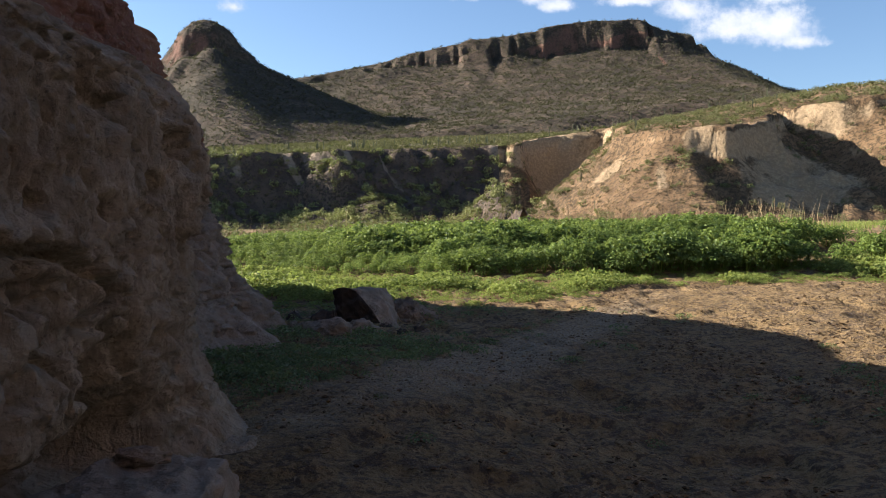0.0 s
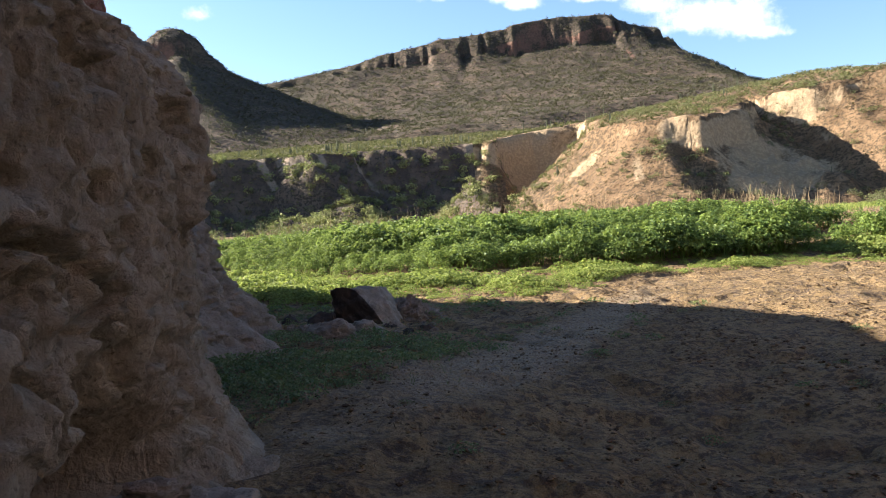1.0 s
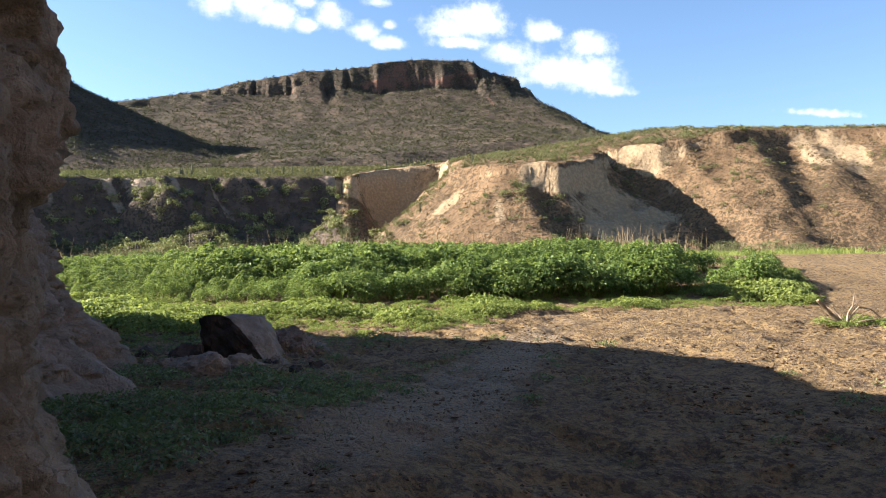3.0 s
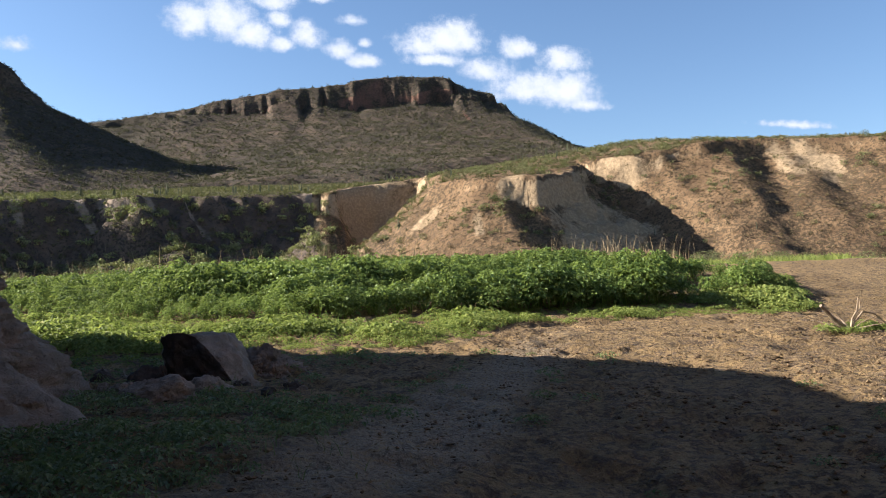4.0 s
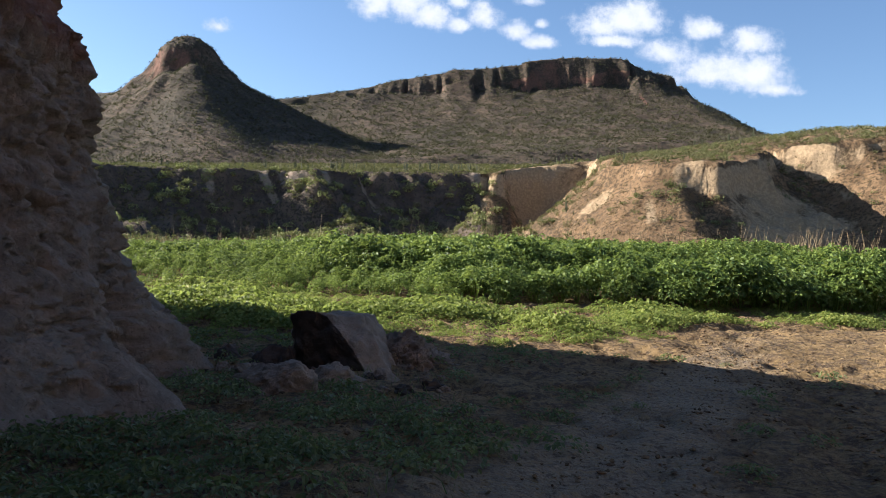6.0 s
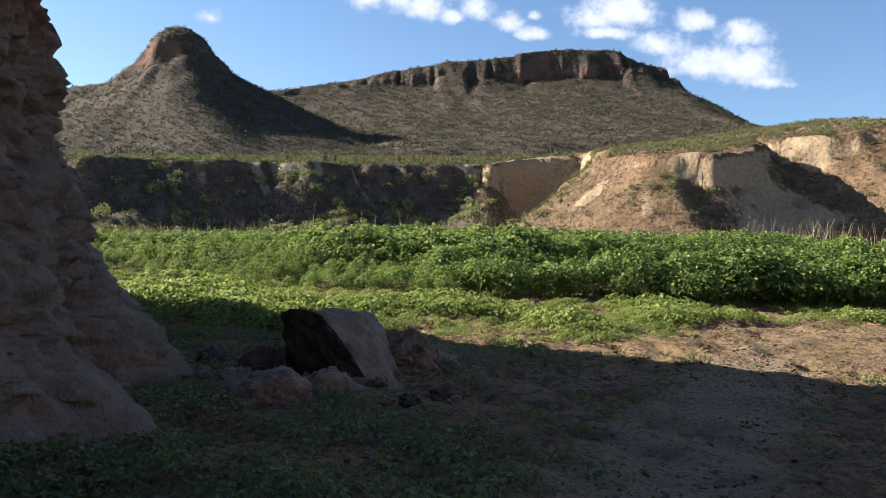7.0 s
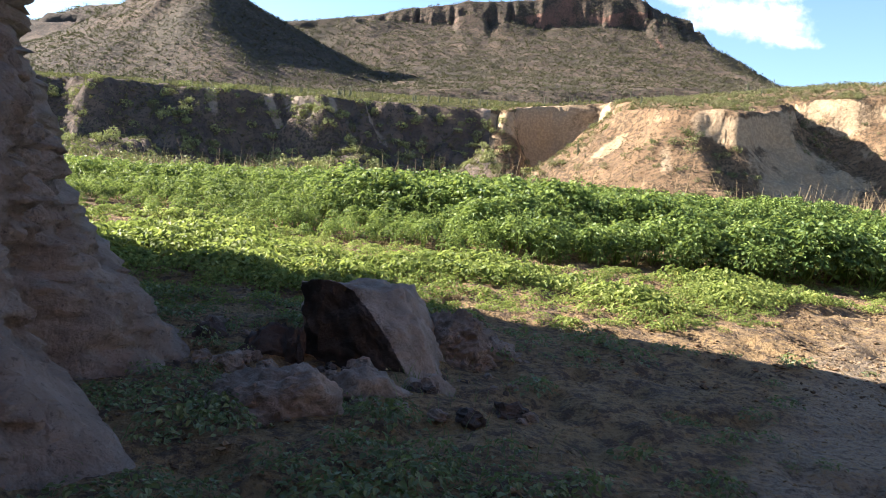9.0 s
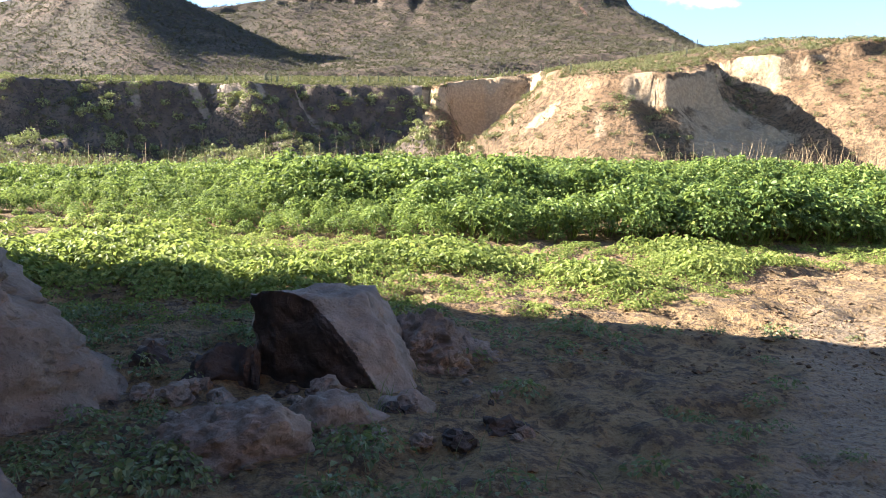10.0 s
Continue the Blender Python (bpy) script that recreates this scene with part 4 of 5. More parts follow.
def spread(forms, places, turns, scales, pick):
    """Many copies of the forms joined in one cloud of corners and faces."""
    vs, fs, base = [], [], 0
    for k, (v, f, *_) in enumerate(forms):
        m = np.nonzero(pick == k)[0]
        if not len(m):
            continue
        c, s = np.cos(turns[m])[:, None], np.sin(turns[m])[:, None]
        sc = scales[m][:, None]
        x = (v[None, :, 0] * c - v[None, :, 1] * s) * sc + places[m, 0:1]
        y = (v[None, :, 0] * s + v[None, :, 1] * c) * sc + places[m, 1:2]
        z = v[None, :, 2] * sc + places[m, 2:3]
        vs.append(np.stack([x, y, z], -1).reshape(-1, 3))
        fs.append((f[None] + (np.arange(len(m)) * len(v))[:, None, None]).reshape(-1, f.shape[1]) + base)
        base += len(m) * len(v)
    return np.concatenate(vs), np.concatenate(fs)


def sow(rng, x0, x1, y0, y1, gap):
    nx, ny = int((x1 - x0) / gap), int((y1 - y0) / gap)
    X, Y = np.meshgrid(x0 + (np.arange(nx) + 0.5) * gap, y0 + (np.arange(ny) + 0.5) * gap)
    X, Y = X + rng.uniform(-0.5, 0.5, X.shape) * gap, Y + rng.uniform(-0.5, 0.5, Y.shape) * gap
    return X.ravel(), Y.ravel()


TALL_FRONT = ((-14, -6, -4, -1.4, 0.5, 2.4, 4.2, 6.8, 9, 11.3, 13, 15, 17), (22.6, 22.2, 21.9, 21.5, 21.3, 21.9, 21.9, 22.4, 22.6, 23.4, 23.8, 25.0, 27.5))
LOW_FRONT = ((-14, -6, -3, -1, 0, 1.6, 2.6, 3.4, 3.9, 4.7, 6, 9, 10.5, 12.2, 13.5, 14.5, 16), (16.5, 16.0, 15.9, 16.4, 16.6, 16.9, 17.2, 17.7, 18.9, 19.9, 20.3, 20.5, 21.0, 20.8, 21.4, 23.0, 26.0))


def plant_field(name, label, group, forms, material, places, rng, scales, objects):
    """The nearest plants as things of their own, the rest of the bed joined."""
    turns, pick = rng.uniform(0, 2 * np.pi, len(places)), rng.integers(0, len(forms), len(places))
    order = np.argsort(places[:, 1] + 0.12 * np.abs(places[:, 0] - 1.0))
    near, rest = order[:objects], order[objects:]
    meshes = [(mesh_from(name, v[k:], f[m:] - k, material, False), mesh_from("foliage", v[:k], f[:m], material, False)) for v, f, k, m in forms]
    for i in near:
        stems, crown = meshes[pick[i]]
        ob = new(name)
        for part_name, me in (("stem", stems), ("foliage", crown)):
            new(part_name, me).parent = ob
        ob.matrix_world = pose(*places[i], 0, 0, math.degrees(turns[i])) @ Matrix.Diagonal((*([scales[i]] * 3), 1))
        tagged(ob, label, "plant", group)
    if len(rest):
        v, f = spread(forms, places[rest], turns[rest], scales[rest], pick[rest])
        tagged(new(name + "s", mesh_from(name + "s", v, f, material, False)), "dense bed of " + label, "plants", kind="stuff")


def tall_bed():
    rng = np.random.default_rng(11)
    x, y = sow(rng, -14, 17, 20.5, 31, 0.39)
    front = np.interp(x, *TALL_FRONT)
    back = 30.2 + 0.4 * np.sin(x * 0.8) - 1.6 * smooth(10, 16, x)
    keep = (y > front) & (y < back) & (x < 16.4)
    # hollows between the rows on the open side
    trough1 = np.exp(-((y - 24.6 - 0.10 * (x - 4) - 0.3 * np.sin(x)) / (0.5 + 0.04 * np.clip(x - 3, 0, 12))) ** 2) * smooth(1.0, 5, x)
    trough2 = np.exp(-((y - 27.4 - 0.06 * (x - 8)) / (0.55 + 0.04 * np.clip(x - 6, 0, 10))) ** 2) * smooth(5.5, 9, x)
    dip = np.exp(-(((x - 1.8) / 2.6) ** 2 + ((y - 21.55 - 0.12 * (x - 1.8)) / 0.55) ** 2) ** 2)
    dent = np.maximum(np.maximum(trough1, trough2), dip)
    keep &= rng.uniform(0, 1, len(x)) > dent * 0.9
    x, y, dent, front = x[keep], y[keep], dent[keep], front[keep]
    size = (0.88 + 0.12 * smooth(0.0, 1.2, y - front)) * (1 - 0.68 * dent) * (1 + (0.15 + 0.75 * smooth(28.0, 24.5, y)) * vnoise(x * 0.42, y * 0.70, 3.0) + (0.2 + 0.4 * smooth(28.5, 26, y)) * vnoise(x * 1.05, y * 1.35, 6.0)) * rng.uniform(0.9, 1.1, len(x)) * 0.88 * (0.66 + 0.34 * smooth(-9, -1, x)) * (1 - 0.55 * smooth(2.0, -1.5, x) * smooth(4.5, 0.0, y - front))
    places = np.stack([x, y, ground_z(x, y) - 0.03], -1)
    forms = [plant_form(100 + k, 220, 0.46, 0.92, 0.097, 0.36) for k in range(7)]
    plant_field("leafy_plant", "tall dark green broad-leaved plants in sun", "tall green plants of the bed", forms, TALL_LEAF, places, rng, size, 290)


def low_bed():
    rng = np.random.default_rng(12)
    x, y = sow(rng, -12, 16.5, 15.2, 27, 0.23)
    front, back = np.interp(x, *LOW_FRONT), np.interp(x, *TALL_FRONT) + 0.4 - 0.7 * smooth(-2, 0, x) * smooth(6, 3.5, x)
    bare = smooth(0.06, 0.22, fbm(x * 0.6, y * 1.1, 8.0, 3)) * 0.5 + np.exp(-(((x + 6.0) / 0.9) ** 2 + ((y - 21.4) / 0.7) ** 2))
    keep = (y > front + 0.3 * vnoise(x * 2, y * 2)) & (y < back) & (rng.uniform(0, 1, len(x)) > bare)
    x, y = x[keep], y[keep]
    size = (0.62 + 0.9 * smooth(-0.1, 0.35, fbm(x * 0.5, y * 0.8, 5.0, 3)) + 0.5 * smooth(11, 13, x)) * rng.uniform(0.75, 1.2, len(x)) * (0.7 + 0.3 * smooth(0, 1.2, y - np.interp(x, *LOW_FRONT)))
    extra = rng.normal(0, 1, (34, 2)) * [0.55, 0.22] + [11.8, 17.5]      # round the dead branch
    x, y, size = np.concatenate([x, extra[:, 0]]), np.concatenate([y, extra[:, 1]]), np.concatenate([size, rng.uniform(0.5, 1.2, 34)])
    places = np.stack([x, y, ground_z(x, y) - 0.02], -1)
    forms = [plant_form(200 + k, 78, 0.21, 0.17, 0.046, 0.5) for k in range(7)]
    plant_field("low_plant", "low bright yellow-green leafy plants on dry soil", "low plants before the bed", forms, LOW_LEAF, places, rng, size, 150)


def shade_weeds():
    rng = np.random.default_rng(13)
    x, y = sow(rng, -5, 7, 6.5, 16.6, 0.185)
    patch = fbm(x * 0.7, y * 0.7, 4.0, 3)
    want = 0.62 * smooth(0.6, -2.2, x) * smooth(6.5, 9.5, y) + 0.30 * smooth(3.5, 0, x) * smooth(9, 11.5, y) + 0.02
    want = want * smooth(-0.12, 0.25, patch) * 1.6
    want = want * (1 - 0.75 * np.exp(-(((x + 2.0) / 1.5) ** 2 + ((y - 14.5) / 1.0) ** 2) ** 2))
    want = np.maximum(want, 0.55 * smooth(1.5, -2, x) * smooth(14.2, 15.6, y))
    clear = np.exp(-(((x + 1.4) / 0.7) ** 2 + ((y - 14.8) / 0.6) ** 2)) + np.exp(-(((x + 2.0) / 0.5) ** 2 + ((y - 13.4) / 0.35) ** 2))
    trail = np.abs(0.875 * (x - 1.3) - 0.485 * (y - 11.8))
    keep = rng.uniform(0, 1, len(x)) < (want - clear) * (0.15 + 0.85 * smooth(0.3, 1.0, trail))
    x, y = x[keep], y[keep]
    places = np.stack([x, y, ground_z(x, y) - 0.015], -1)
    forms = [plant_form(300 + k, 54, 0.18, 0.13, 0.041, 0.6) for k in range(6)]
    plant_field("weed", "small green leafy weeds on shaded trampled soil", "weeds on the shaded ground", forms, WEED_LEAF, places, rng, rng.uniform(0.45, 1.15, len(x)), 120)
    # thin grass among the weeds
    n = 5200
    gx, gy = rng.uniform(-5, 0.6, n), rng.uniform(8.5, 18.5, n)
    ok = rng.uniform(0, 1, n) < 0.9 * smooth(-0.1, 0.25, fbm(gx * 0.9, gy * 0.9, 14.0, 3)) * smooth(0.6, -1.5, gx)
    gx, gy = gx[ok], gy[ok]
    v, f = blades(rng, np.stack([gx, gy, ground_z(gx, gy) - 0.01], -1), rng.uniform(0.05, 0.16, len(gx)), np.full(len(gx), 0.008), 0.5)
    tagged(new("grass", mesh_from("grass", v, f, WEED_LEAF, False)), "thin short green grass in the shade", "grass", kind="stuff")


tall_bed()
low_bed()
shade_weeds()


# ---- dry stalks and grass behind the bed ----
def dry_growth():
    rng = np.random.default_rng(21)
    n = 2600
    x, y = rng.uniform(-14, 16, n), rng.uniform(30.2, 40, n)
    ok = rng.uniform(0, 1, n) < 0.25 + smooth(-0.15, 0.2, fbm(x * 0.3, y * 0.3, 2.0, 2)) * smooth(-12, -3, x)
    x, y = x[ok], y[ok]
    v, f = blades(rng, np.stack([x, y, ground_z(x, y)], -1), 0.6 + 1.0 * rng.uniform(0, 1, len(x)) ** 1.1, rng.uniform(0.010, 0.022, len(x)), 0.16)
    tagged(new("dry_stalks", mesh_from("dry_stalks", v, f, STRAW, False)), "pale leafless dry plant stalks behind the green bed", "stalks", kind="stuff")
    n = 16000
    y = 30.3 + 45 * rng.uniform(0, 1, n) ** 1.6
    x = -30 + rng.uniform(0, 1, n) * (30 + 13 + 0.35 * (y - 30))
    v, f = blades(rng, np.stack([x, y, ground_z(x, y)], -1), rng.uniform(0.3, 0.8, n), rng.uniform(0.02, 0.05, n), 0.4)
    tagged(new("dry_grass", mesh_from("dry_grass", v, f, STRAW, False)), "straw-coloured dry grass beyond the green bed", "grass", kind="stuff")

    n = 24000
    y = 30.0 + 32 * rng.uniform(0, 1, n) ** 1.5
    x = 13.5 + 0.20 * (y - 30) + rng.uniform(0, 1, n) * (8 + 0.9 * (y - 30))
    ok = rng.uniform(0, 1, n) < smooth(-0.2, 0.15, fbm(x * 0.25, y * 0.2, 4.0, 3))
    x, y = x[ok], y[ok]
    v, f = blades(rng, np.stack([x, y, ground_z(x, y)], -1), rng.uniform(0.12, 0.36, len(x)), rng.uniform(0.02, 0.05, len(x)), 0.5)
    tagged(new("green_grass", mesh_from("green_grass", v, f, LOW_LEAF, False)), "short patchy green grass beside the plant bed", "grass", kind="stuff")


dry_growth()


# ---- shrubs, scrub and cacti ----
def tuft(rng, centres, radius, height, count, leaf):
    """Loose clumps of small leaf triangles round each centre."""
    n = len(centres)
    c = np.repeat(centres, count, 0)
    r, h = np.repeat(radius, count), np.repeat(height, count)
    d = rng.normal(0, 1, (n * count, 3))
    d /= np.linalg.norm(d, axis=1, keepdims=True)
    d *= rng.uniform(0.35, 1.0, (n * count, 1)) ** 0.6
    lump = 1 + 0.5 * vnoise(d[:, 0] * 2.2 + c[:, 0], d[:, 1] * 2.2 + c[:, 1], d[:, 2] * 2.2)
    p = c + np.stack([d[:, 0] * r * lump, d[:, 1] * r * lump, (0.48 + 0.52 * d[:, 2]) * h * lump], -1)
    s = np.repeat(leaf, count)[:, None] * rng.uniform(0.6, 1.4, (n * count, 1))
    a, b = rng.normal(0, 1, (n * count, 3)), rng.normal(0, 1, (n * count, 3))
    a /= np.linalg.norm(a, axis=1, keepdims=True)
    b /= np.linalg.norm(b, axis=1, keepdims=True)
    v = np.stack([p - a * s * 0.5, p + a * s * 0.5, p + b * s], 1).reshape(-1, 3)
    return v, np.arange(n * count * 3).reshape(-1, 3)


def shrubs():
    rng = np.random.default_rng(31)
    forms = []
    for k in range(6):
        v, f = tuft(rng, np.zeros((1, 3)), np.array([0.95]), np.array([1.5]), 720, np.array([0.095]))
        sv, sf = blades(rng, np.zeros((10, 3)) + rng.normal(0, 0.1, (10, 3)) * [1, 1, 0], rng.uniform(0.7, 1.5, 10), np.full(10, 0.05), 0.45)
        forms.append((mesh_from("shrub", sv, sf, WOOD, False), mesh_from("foliage", v, f, SCRUB, False)))
    def plant(x, y, z, sx, sz, label, group):
        stems, leaf = forms[int(rng.integers(0, 6))]
        ob = new("shrub")
        for part_name, me in (("stem", stems), ("foliage", leaf)):
            new(part_name, me).parent = ob
        ob.matrix_world = pose(x, y, z, 0, 0, float(rng.uniform(0, 360))) @ Matrix.Diagonal((sx, sx, sz, 1))
        tagged(ob, label, "shrub", group)

    spots = [(rng.uniform(-38, -3), rng.uniform(46, 84), rng.uniform(0.9, 1.7)) for _ in range(80)]
    spots += [(rng.uniform(4, 60), rng.uniform(62, 100), rng.uniform(0.45, 0.95)) for _ in range(20)]
    spots += [(rng.uniform(52, 100), rng.uniform(86, 104), rng.uniform(0.8, 1.6)) for _ in range(18)]
    for x, y, s in spots:
        z = max(float(ground_z(x, y)), float(bluff_z(np.array([x]), np.array([y]))[0]))
        plant(x, y, z - 0.05, s * 1.2, s, "loose olive green desert shrub on the valley floor", "shrubs on the valley floor")
    # on the bluff and the hillside
    made = 0
    while made < 184:
        x, y = (rng.uniform(-70, 15), rng.uniform(160, 202)) if made < 90 else (rng.uniform(-90, 110), rng.uniform(95, 205))
        z = float(bluff_z(np.array([x]), np.array([y]))[0])
        if z < float(ground_z(x, y, False)) + 0.3 or edge_gap(np.array([x]), np.array([y]))[0] < 1.5:
            continue
        s = rng.uniform(0.5, 1.4) * (1.0 if x < 20 else 0.7)
        plant(x, y, z - 0.3, s, s, "olive green shrub growing on the earth bluff", "shrubs on the bluff")
        made += 1


def scrub(name, label, seed, n, x0, x1, y0, y1, height, low, high, count, keep=None, material=FAR_SCRUB, power=1.0, leaf=0.6):
    rng = np.random.default_rng(seed)
    x, y = rng.uniform(x0, x1, n), y0 + (y1 - y0) * rng.uniform(0, 1, n) ** power
    z = height(x, y)
    ok = np.ones(n, bool) if keep is None else keep(x, y, z)
    x, y, z = x[ok], y[ok], z[ok]
    r = rng.uniform(low, high, len(x))
    v, f = tuft(rng, np.stack([x, y, z - r * 0.1], -1), r, r * rng.uniform(0.8, 1.5, len(x)), count, r * leaf)
    tagged(new(name, mesh_from(name, v, f, material, False)), label, "scrub", kind="stuff")


shrubs()
on_bluff = lambda x, y, z: (z > ground_z(x, y, False) + 0.3) & (((x - 55) / 11.0) ** 2 + ((y - 124.5) / 12.0) ** 2 > 1) & ((np.abs(x - 29) > 13) | (np.abs(y - 207) > 7))
scrub("bluff_scrub", "small dry scrub bushes on the bluff slopes", 41, 24000, -120, 20, 120, 222, bluff_z, 0.18, 0.60, 12, on_bluff, PLAIN_SCRUB)
scrub("hill_scrub", "small reddish brown dry scrub on the hillside", 47, 17000, 14, 135, 88, 195, bluff_z, 0.14, 0.48, 14, lambda x, y, z: on_bluff(x, y, z) & (edge_gap(x, y) > -4), HILL_SCRUB, 1.0, 0.42)
scrub("rim_scrub", "olive scrub bushes on the hill above the scarps", 48, 4500, 22, 150, 122, 206, bluff_z, 0.2, 0.65, 14, lambda x, y, z: edge_gap(x, y) < -1, PLAIN_SCRUB)
scrub("hill_bushes", "rounded olive bushes scattered over the brown hillside", 49, 1500, 14, 135, 95, 195, bluff_z, 0.35, 0.95, 110, lambda x, y, z: on_bluff(x, y, z) & (vnoise(x * 0.09, y * 0.09, 77.0) > -0.12), SCRUB, 1.0, 0.24)
scrub("bluff_bushes", "olive green bushes on the bluff slopes", 46, 950, -110, 18, 150, 205, bluff_z, 0.6, 1.6, 150, lambda x, y, z: (z > ground_z(x, y, False) + 0.3) & (edge_gap(x, y) > 0.3), BUSH, 1.0, 0.25)
scrub("plain_scrub", "olive scrub bushes covering the desert plain", 42, 30000, -420, 460, 205, 620, lambda x, y: np.maximum(plain_z(x, y), 0), 0.3, 1.2, 14,
      lambda x, y, z: ((edge_gap(x, y) < -1) | (y > 260)) & ((x < 20) | (y > 185) | (np.sin(x * 91.7 + y * 37.3) > 0.2)) & (np.abs(x) < 0.62 * y), PLAIN_SCRUB, 1.25)
scrub("mesa_scrub", "dark scrub bushes covering the mesa", 43, 34000, -300, 420, 470, 960, mesa_z, 0.8, 2.1, 8)
scrub("butte_scrub", "dark scrub bushes covering the butte", 44, 36000, -520, 130, 320, 760, butte_z, 0.7, 1.8, 8)
scrub("ridge_scrub", "dark scrub bushes on the far ridge", 45, 2500, -700, -150, 860, 1050, ridge_z, 1.6, 3.4, 9)


def cactus_form(seed):
    """The trunk's mesh and those of its arms."""
    rng = random.Random(seed)

    def columns(name, *runs):
        bm = bmesh.new()
        for foot, top, r in runs:
            axis = Vector(top) - Vector(foot)
            m = Matrix.Translation((Vector(foot) + Vector(top)) / 2) @ axis.to_track_quat("Z", "Y").to_matrix().to_4x4()
            bmesh.ops.create_cone(bm, cap_ends=True, segments=8, radius1=r, radius2=r * 0.72, depth=axis.length, matrix=m)
        me = bpy.data.meshes.new(name)
        bm.to_mesh(me)
        bm.free()
        me.materials.append(CACTUS)
        return me

    h = rng.uniform(3.4, 5.0)
    trunk, arms = columns("columnar_cactus", ((0, 0, -0.3), (0.1, 0, h), 0.20)), []
    for _ in range(rng.choice((0, 1, 2, 3, 4))):
        a, z0 = rng.uniform(0, 6.28), rng.uniform(0.6, 1.6)
        reach = rng.uniform(0.35, 0.6)
        bend = (math.cos(a) * reach, math.sin(a) * reach, z0 + 0.35)
        arms.append(columns("arm", ((0, 0, z0), bend, 0.13), (bend, (bend[0] * 1.1, bend[1] * 1.1, rng.uniform(0.55, 0.95) * h), 0.15)))
    return trunk, arms


def cacti():
    rng = np.random.default_rng(51)
    forms = [cactus_form(k) for k in range(7)]
    made = 0
    while made < 190:
        on_plain = made < 140
        if on_plain:
            y = 206 + 200 * rng.uniform(0, 1) ** 2.2
            x = rng.uniform(-0.36, 0.60) * y
        else:
            y, x = rng.uniform(105, 200), rng.uniform(-80, 105)
        if on_plain:
            if edge_gap(np.array([x]), np.array([y]))[0] > -1.5:
                continue
            z = float(plain_z(x, y)) if y > 222 else float(bluff_z(np.array([x]), np.array([y]))[0])
        else:
            z = float(bluff_z(np.array([x]), np.array([y]))[0])
            if z < float(ground_z(x, y, False)) + 0.5:
                continue
        trunk, arms = forms[int(rng.integers(0, 7))]
        ob = new("columnar_cactus")
        new("trunk", trunk).parent = ob
        for arm in arms:
            new("arm", arm).parent = ob
        s = rng.uniform(0.3, 0.8) * (1.0 if on_plain else 0.6)
        ob.matrix_world = pose(x, y, z - 0.1, 0, 0, float(rng.uniform(0, 360))) @ Matrix.Diagonal((s, s, s, 1))
        tagged(ob, "tall olive columnar cactus among desert scrub", "cactus", "columnar cacti")
        made += 1


cacti()


# ---- litter on the soil ----
def clods():
    rng = np.random.default_rng(61)
    octa = np.array([(1, 0, 0), (0, 1, 0), (-1, 0, 0), (0, -1, 0), (0, 0, 1), (0, 0, -1), (0.6, 0.6, 0.5), (-0.6, 0.6, 0.5), (-0.6, -0.6, 0.5), (0.6, -0.6, 0.5)], float)
    faces = np.array([(0, 6, 4), (6, 1, 4), (1, 7, 4), (7, 2, 4), (2, 8, 4), (8, 3, 4), (3, 9, 4), (9, 0, 4), (0, 1, 6), (1, 2, 7), (2, 3, 8), (3, 0, 9), (1, 0, 5), (2, 1, 5), (3, 2, 5), (0, 3, 5)])
    n = 60000
    x, y = rng.uniform(-4.5, 18, n), 3.0 + 26 * rng.uniform(0, 1, n)
    lit = smooth(-0.5, 3.5, x) * 0.5 + 0.8
    ok = (rng.uniform(0, 1, n) < lit * smooth(-0.25, 0.2, fbm(x * 0.8, y * 0.8, 6.0, 3))) & (y < np.interp(x, *TALL_FRONT))
    x, y = x[ok], y[ok]
    s = 0.008 + (0.024 + 0.004 * smooth(1, 5, x)) * rng.uniform(0, 1, len(x)) ** 3
    stretch = rng.uniform(0.6, 1.5, (len(x), 1, 3)) * np.array([1, 1, 0.6])
    turn = rng.uniform(0, 6.28, len(x))
    v = octa[None] * stretch * (1 + rng.normal(0, 0.14, (len(x), 10, 3))) * s[:, None, None]
    c, k = np.cos(turn)[:, None], np.sin(turn)[:, None]
    v = np.stack([v[..., 0] * c - v[..., 1] * k, v[..., 0] * k + v[..., 1] * c, v[..., 2]], -1) + np.stack([x, y, ground_z(x, y) + s * 0.15], -1)[:, None]
    f = (faces[None] + (np.arange(len(x)) * 10)[:, None, None]).reshape(-1, 3)
    tagged(new("clods", mesh_from("clods", v.reshape(-1, 3), f, CLOD, False)), "small dry brown soil clods and stones", "clods", kind="stuff")
    n = 32000
    x, y = rng.uniform(-4, 19, n), rng.uniform(4, 29, n)
    ok = (rng.uniform(0, 1, n) < 0.6 + 0.4 * smooth(-0.5, 4, x)) & (y < np.interp(x, *TALL_FRONT))
    x, y = x[ok], y[ok]
    at = np.stack([x, y, ground_z(x, y) + 0.012], -1)
    out = rng.normal(0, 1, (len(x), 3)) * [1, 1, 0.15]
    out /= np.linalg.norm(out, axis=1, keepdims=True)
    v, f = leaves(rng, at, out, rng.uniform(0.02, 0.06, len(x)), 0.32, 0.25)
    tagged(new("leaf_litter", mesh_from("leaf_litter", v, f, STRAW, False)), "scattered dry leaves and straw on the soil", "litter", kind="stuff")


clods()


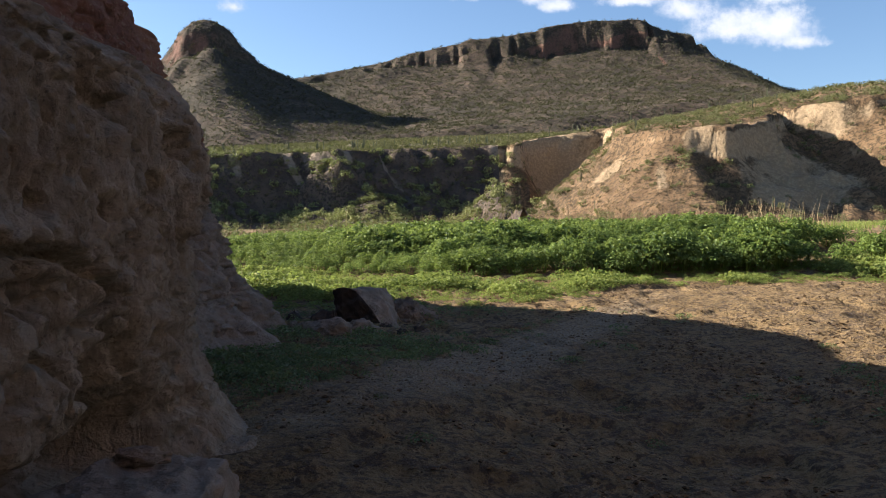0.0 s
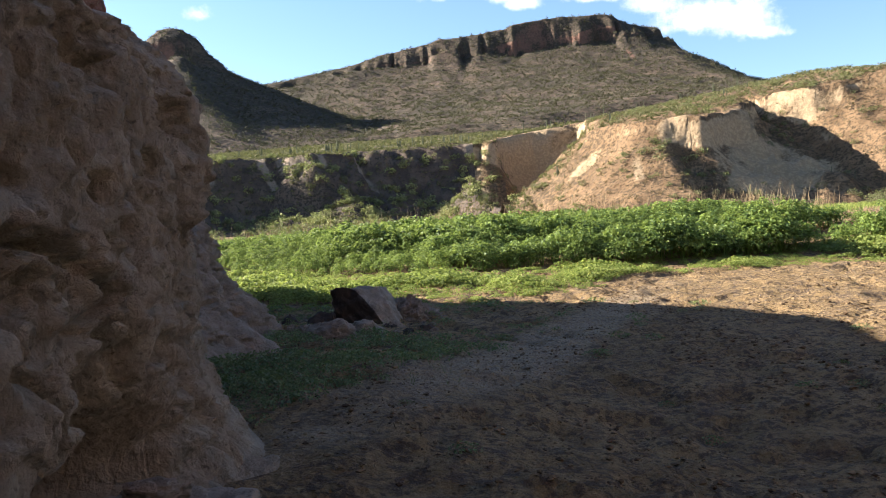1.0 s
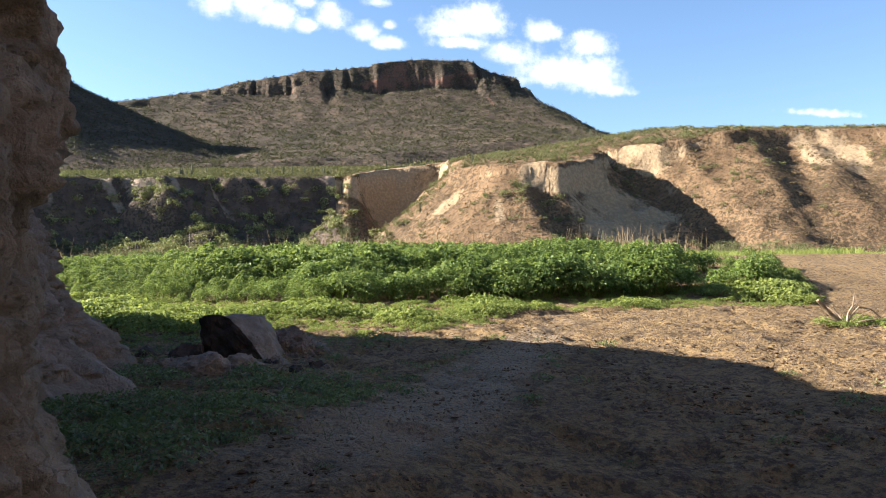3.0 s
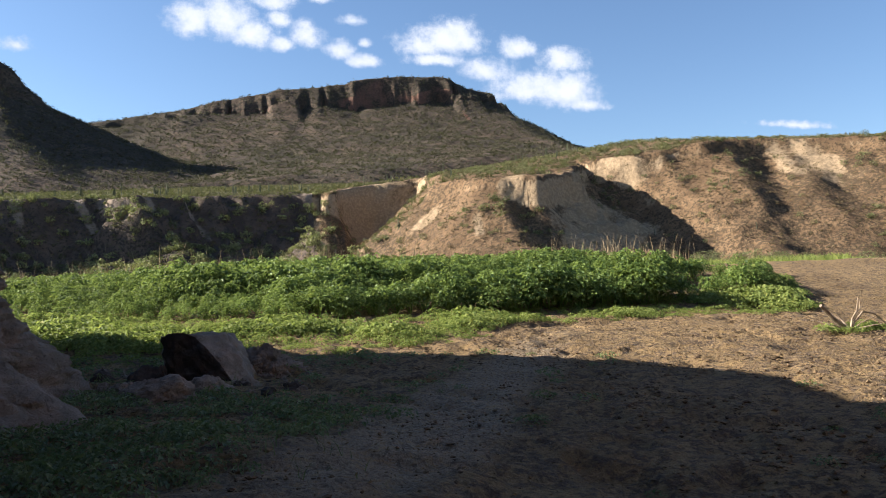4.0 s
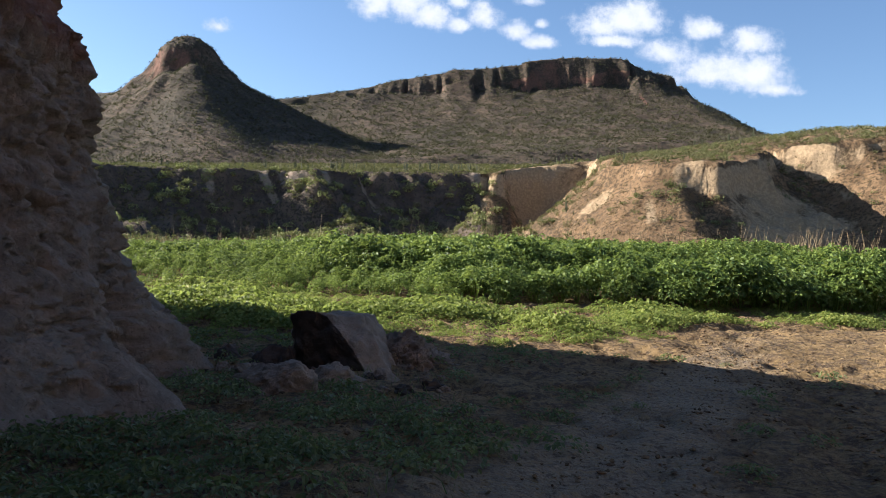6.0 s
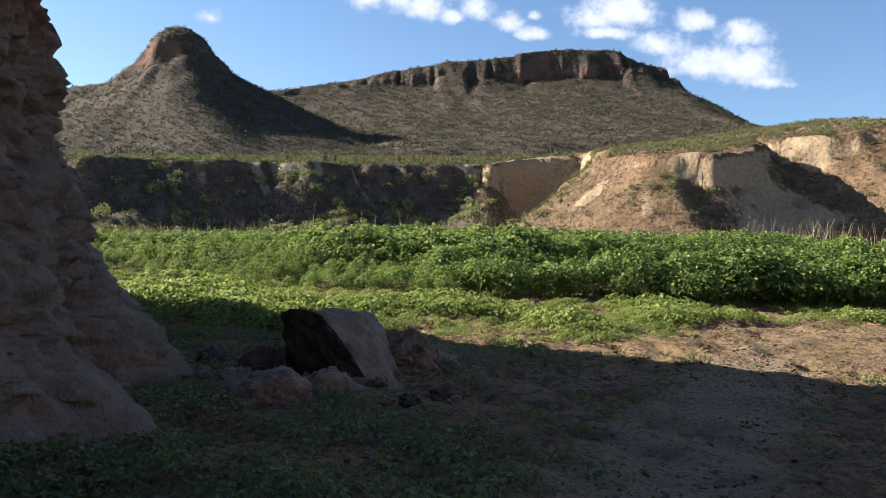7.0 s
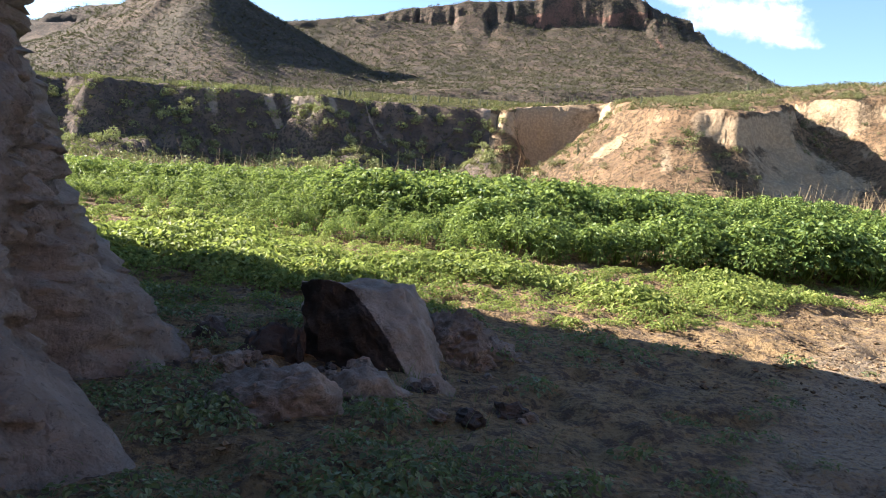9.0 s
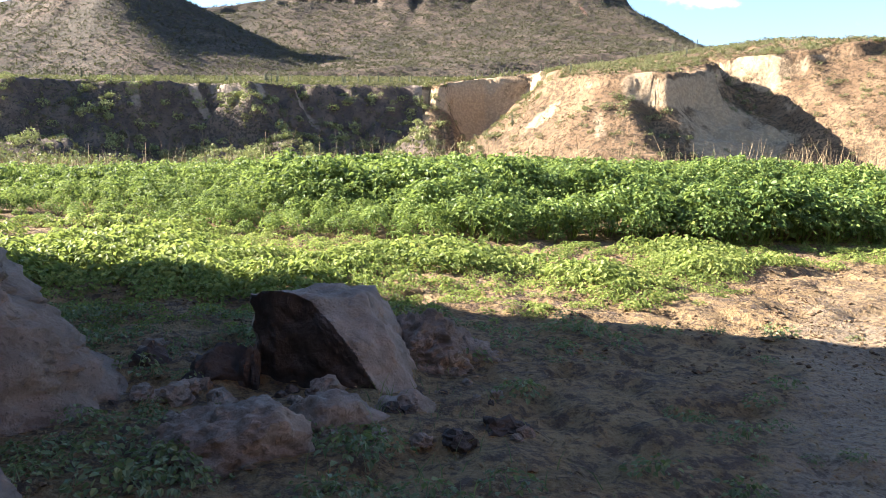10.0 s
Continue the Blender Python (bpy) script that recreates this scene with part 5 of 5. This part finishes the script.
def dead_branch():
    """A dead root stump with thin bare twigs."""
    top = new("dead_branch")
    top.location = (11.2, 17.45, float(ground_z(11.2, 17.45)))
    tagged(top, "bleached dead branch with thin bare twigs on dry soil", "branch")

    def limb(name, pts, r0, r1, label=""):
        bm = bmesh.new()
        rings, k = [], 8
        pts = [Vector(p) for p in pts]
        for i, p in enumerate(pts):
            d = (pts[min(i + 1, len(pts) - 1)] - pts[max(i - 1, 0)]).normalized()
            q = d.to_track_quat("Z", "Y").to_matrix()
            r = r0 + (r1 - r0) * i / (len(pts) - 1)
            rings.append([bm.verts.new(p + q @ Vector((math.cos(a) * r, math.sin(a) * r, 0)) * (1 + 0.25 * noise.noise(p * 5 + Vector((a, 0, 0))))) for a in np.arange(k) * 2 * math.pi / k])
        for a, b in zip(rings, rings[1:]):
            for j in range(k):
                bm.faces.new((a[j], a[(j + 1) % k], b[(j + 1) % k], b[j]))
        bm.faces.new(rings[0][::-1])
        bm.faces.new(rings[-1])
        return part(name, bm, WOOD, top, label)

    limb("trunk", ((0.08, 0, 0.0), (-0.15, 0.05, 0.12), (-0.42, 0.05, 0.30), (-0.66, 0.0, 0.50), (-0.76, -0.02, 0.57)), 0.062, 0.032, "thick pale dead root")
    limb("twig", ((0.02, 0.05, 0.05), (0.10, 0.1, 0.28), (0.22, 0.1, 0.45), (0.27, 0.12, 0.72)), 0.03, 0.008)
    limb("twig", ((0.0, 0.1, 0.05), (-0.06, 0.2, 0.25), (-0.2, 0.22, 0.42)), 0.028, 0.008)
    limb("twig", ((0.22, 0.1, 0.42), (0.32, 0.12, 0.5), (0.33, 0.15, 0.68)), 0.016, 0.006)
    limb("twig", ((0.05, 0.1, 0.1), (0.45, 0.2, 0.42), (0.8, 0.25, 0.36), (1.2, 0.3, 0.1)), 0.022, 0.008)
    for k in range(7):      # brittle side twigs
        rng = random.Random(70 + k)
        a, r, h = rng.uniform(0, 6.28), rng.uniform(0.3, 0.8), rng.uniform(0.15, 0.6)
        limb("twig", ((0.05, 0.05, 0.04), (0.4 * r * math.cos(a), 0.4 * r * math.sin(a), 0.6 * h), (r * math.cos(a), r * math.sin(a), h)), 0.014, 0.005)
    limb("twig", ((0.1, 0.0, 0.05), (0.5, -0.05, 0.15), (0.95, 0.1, 0.08)), 0.03, 0.012)


dead_branch()
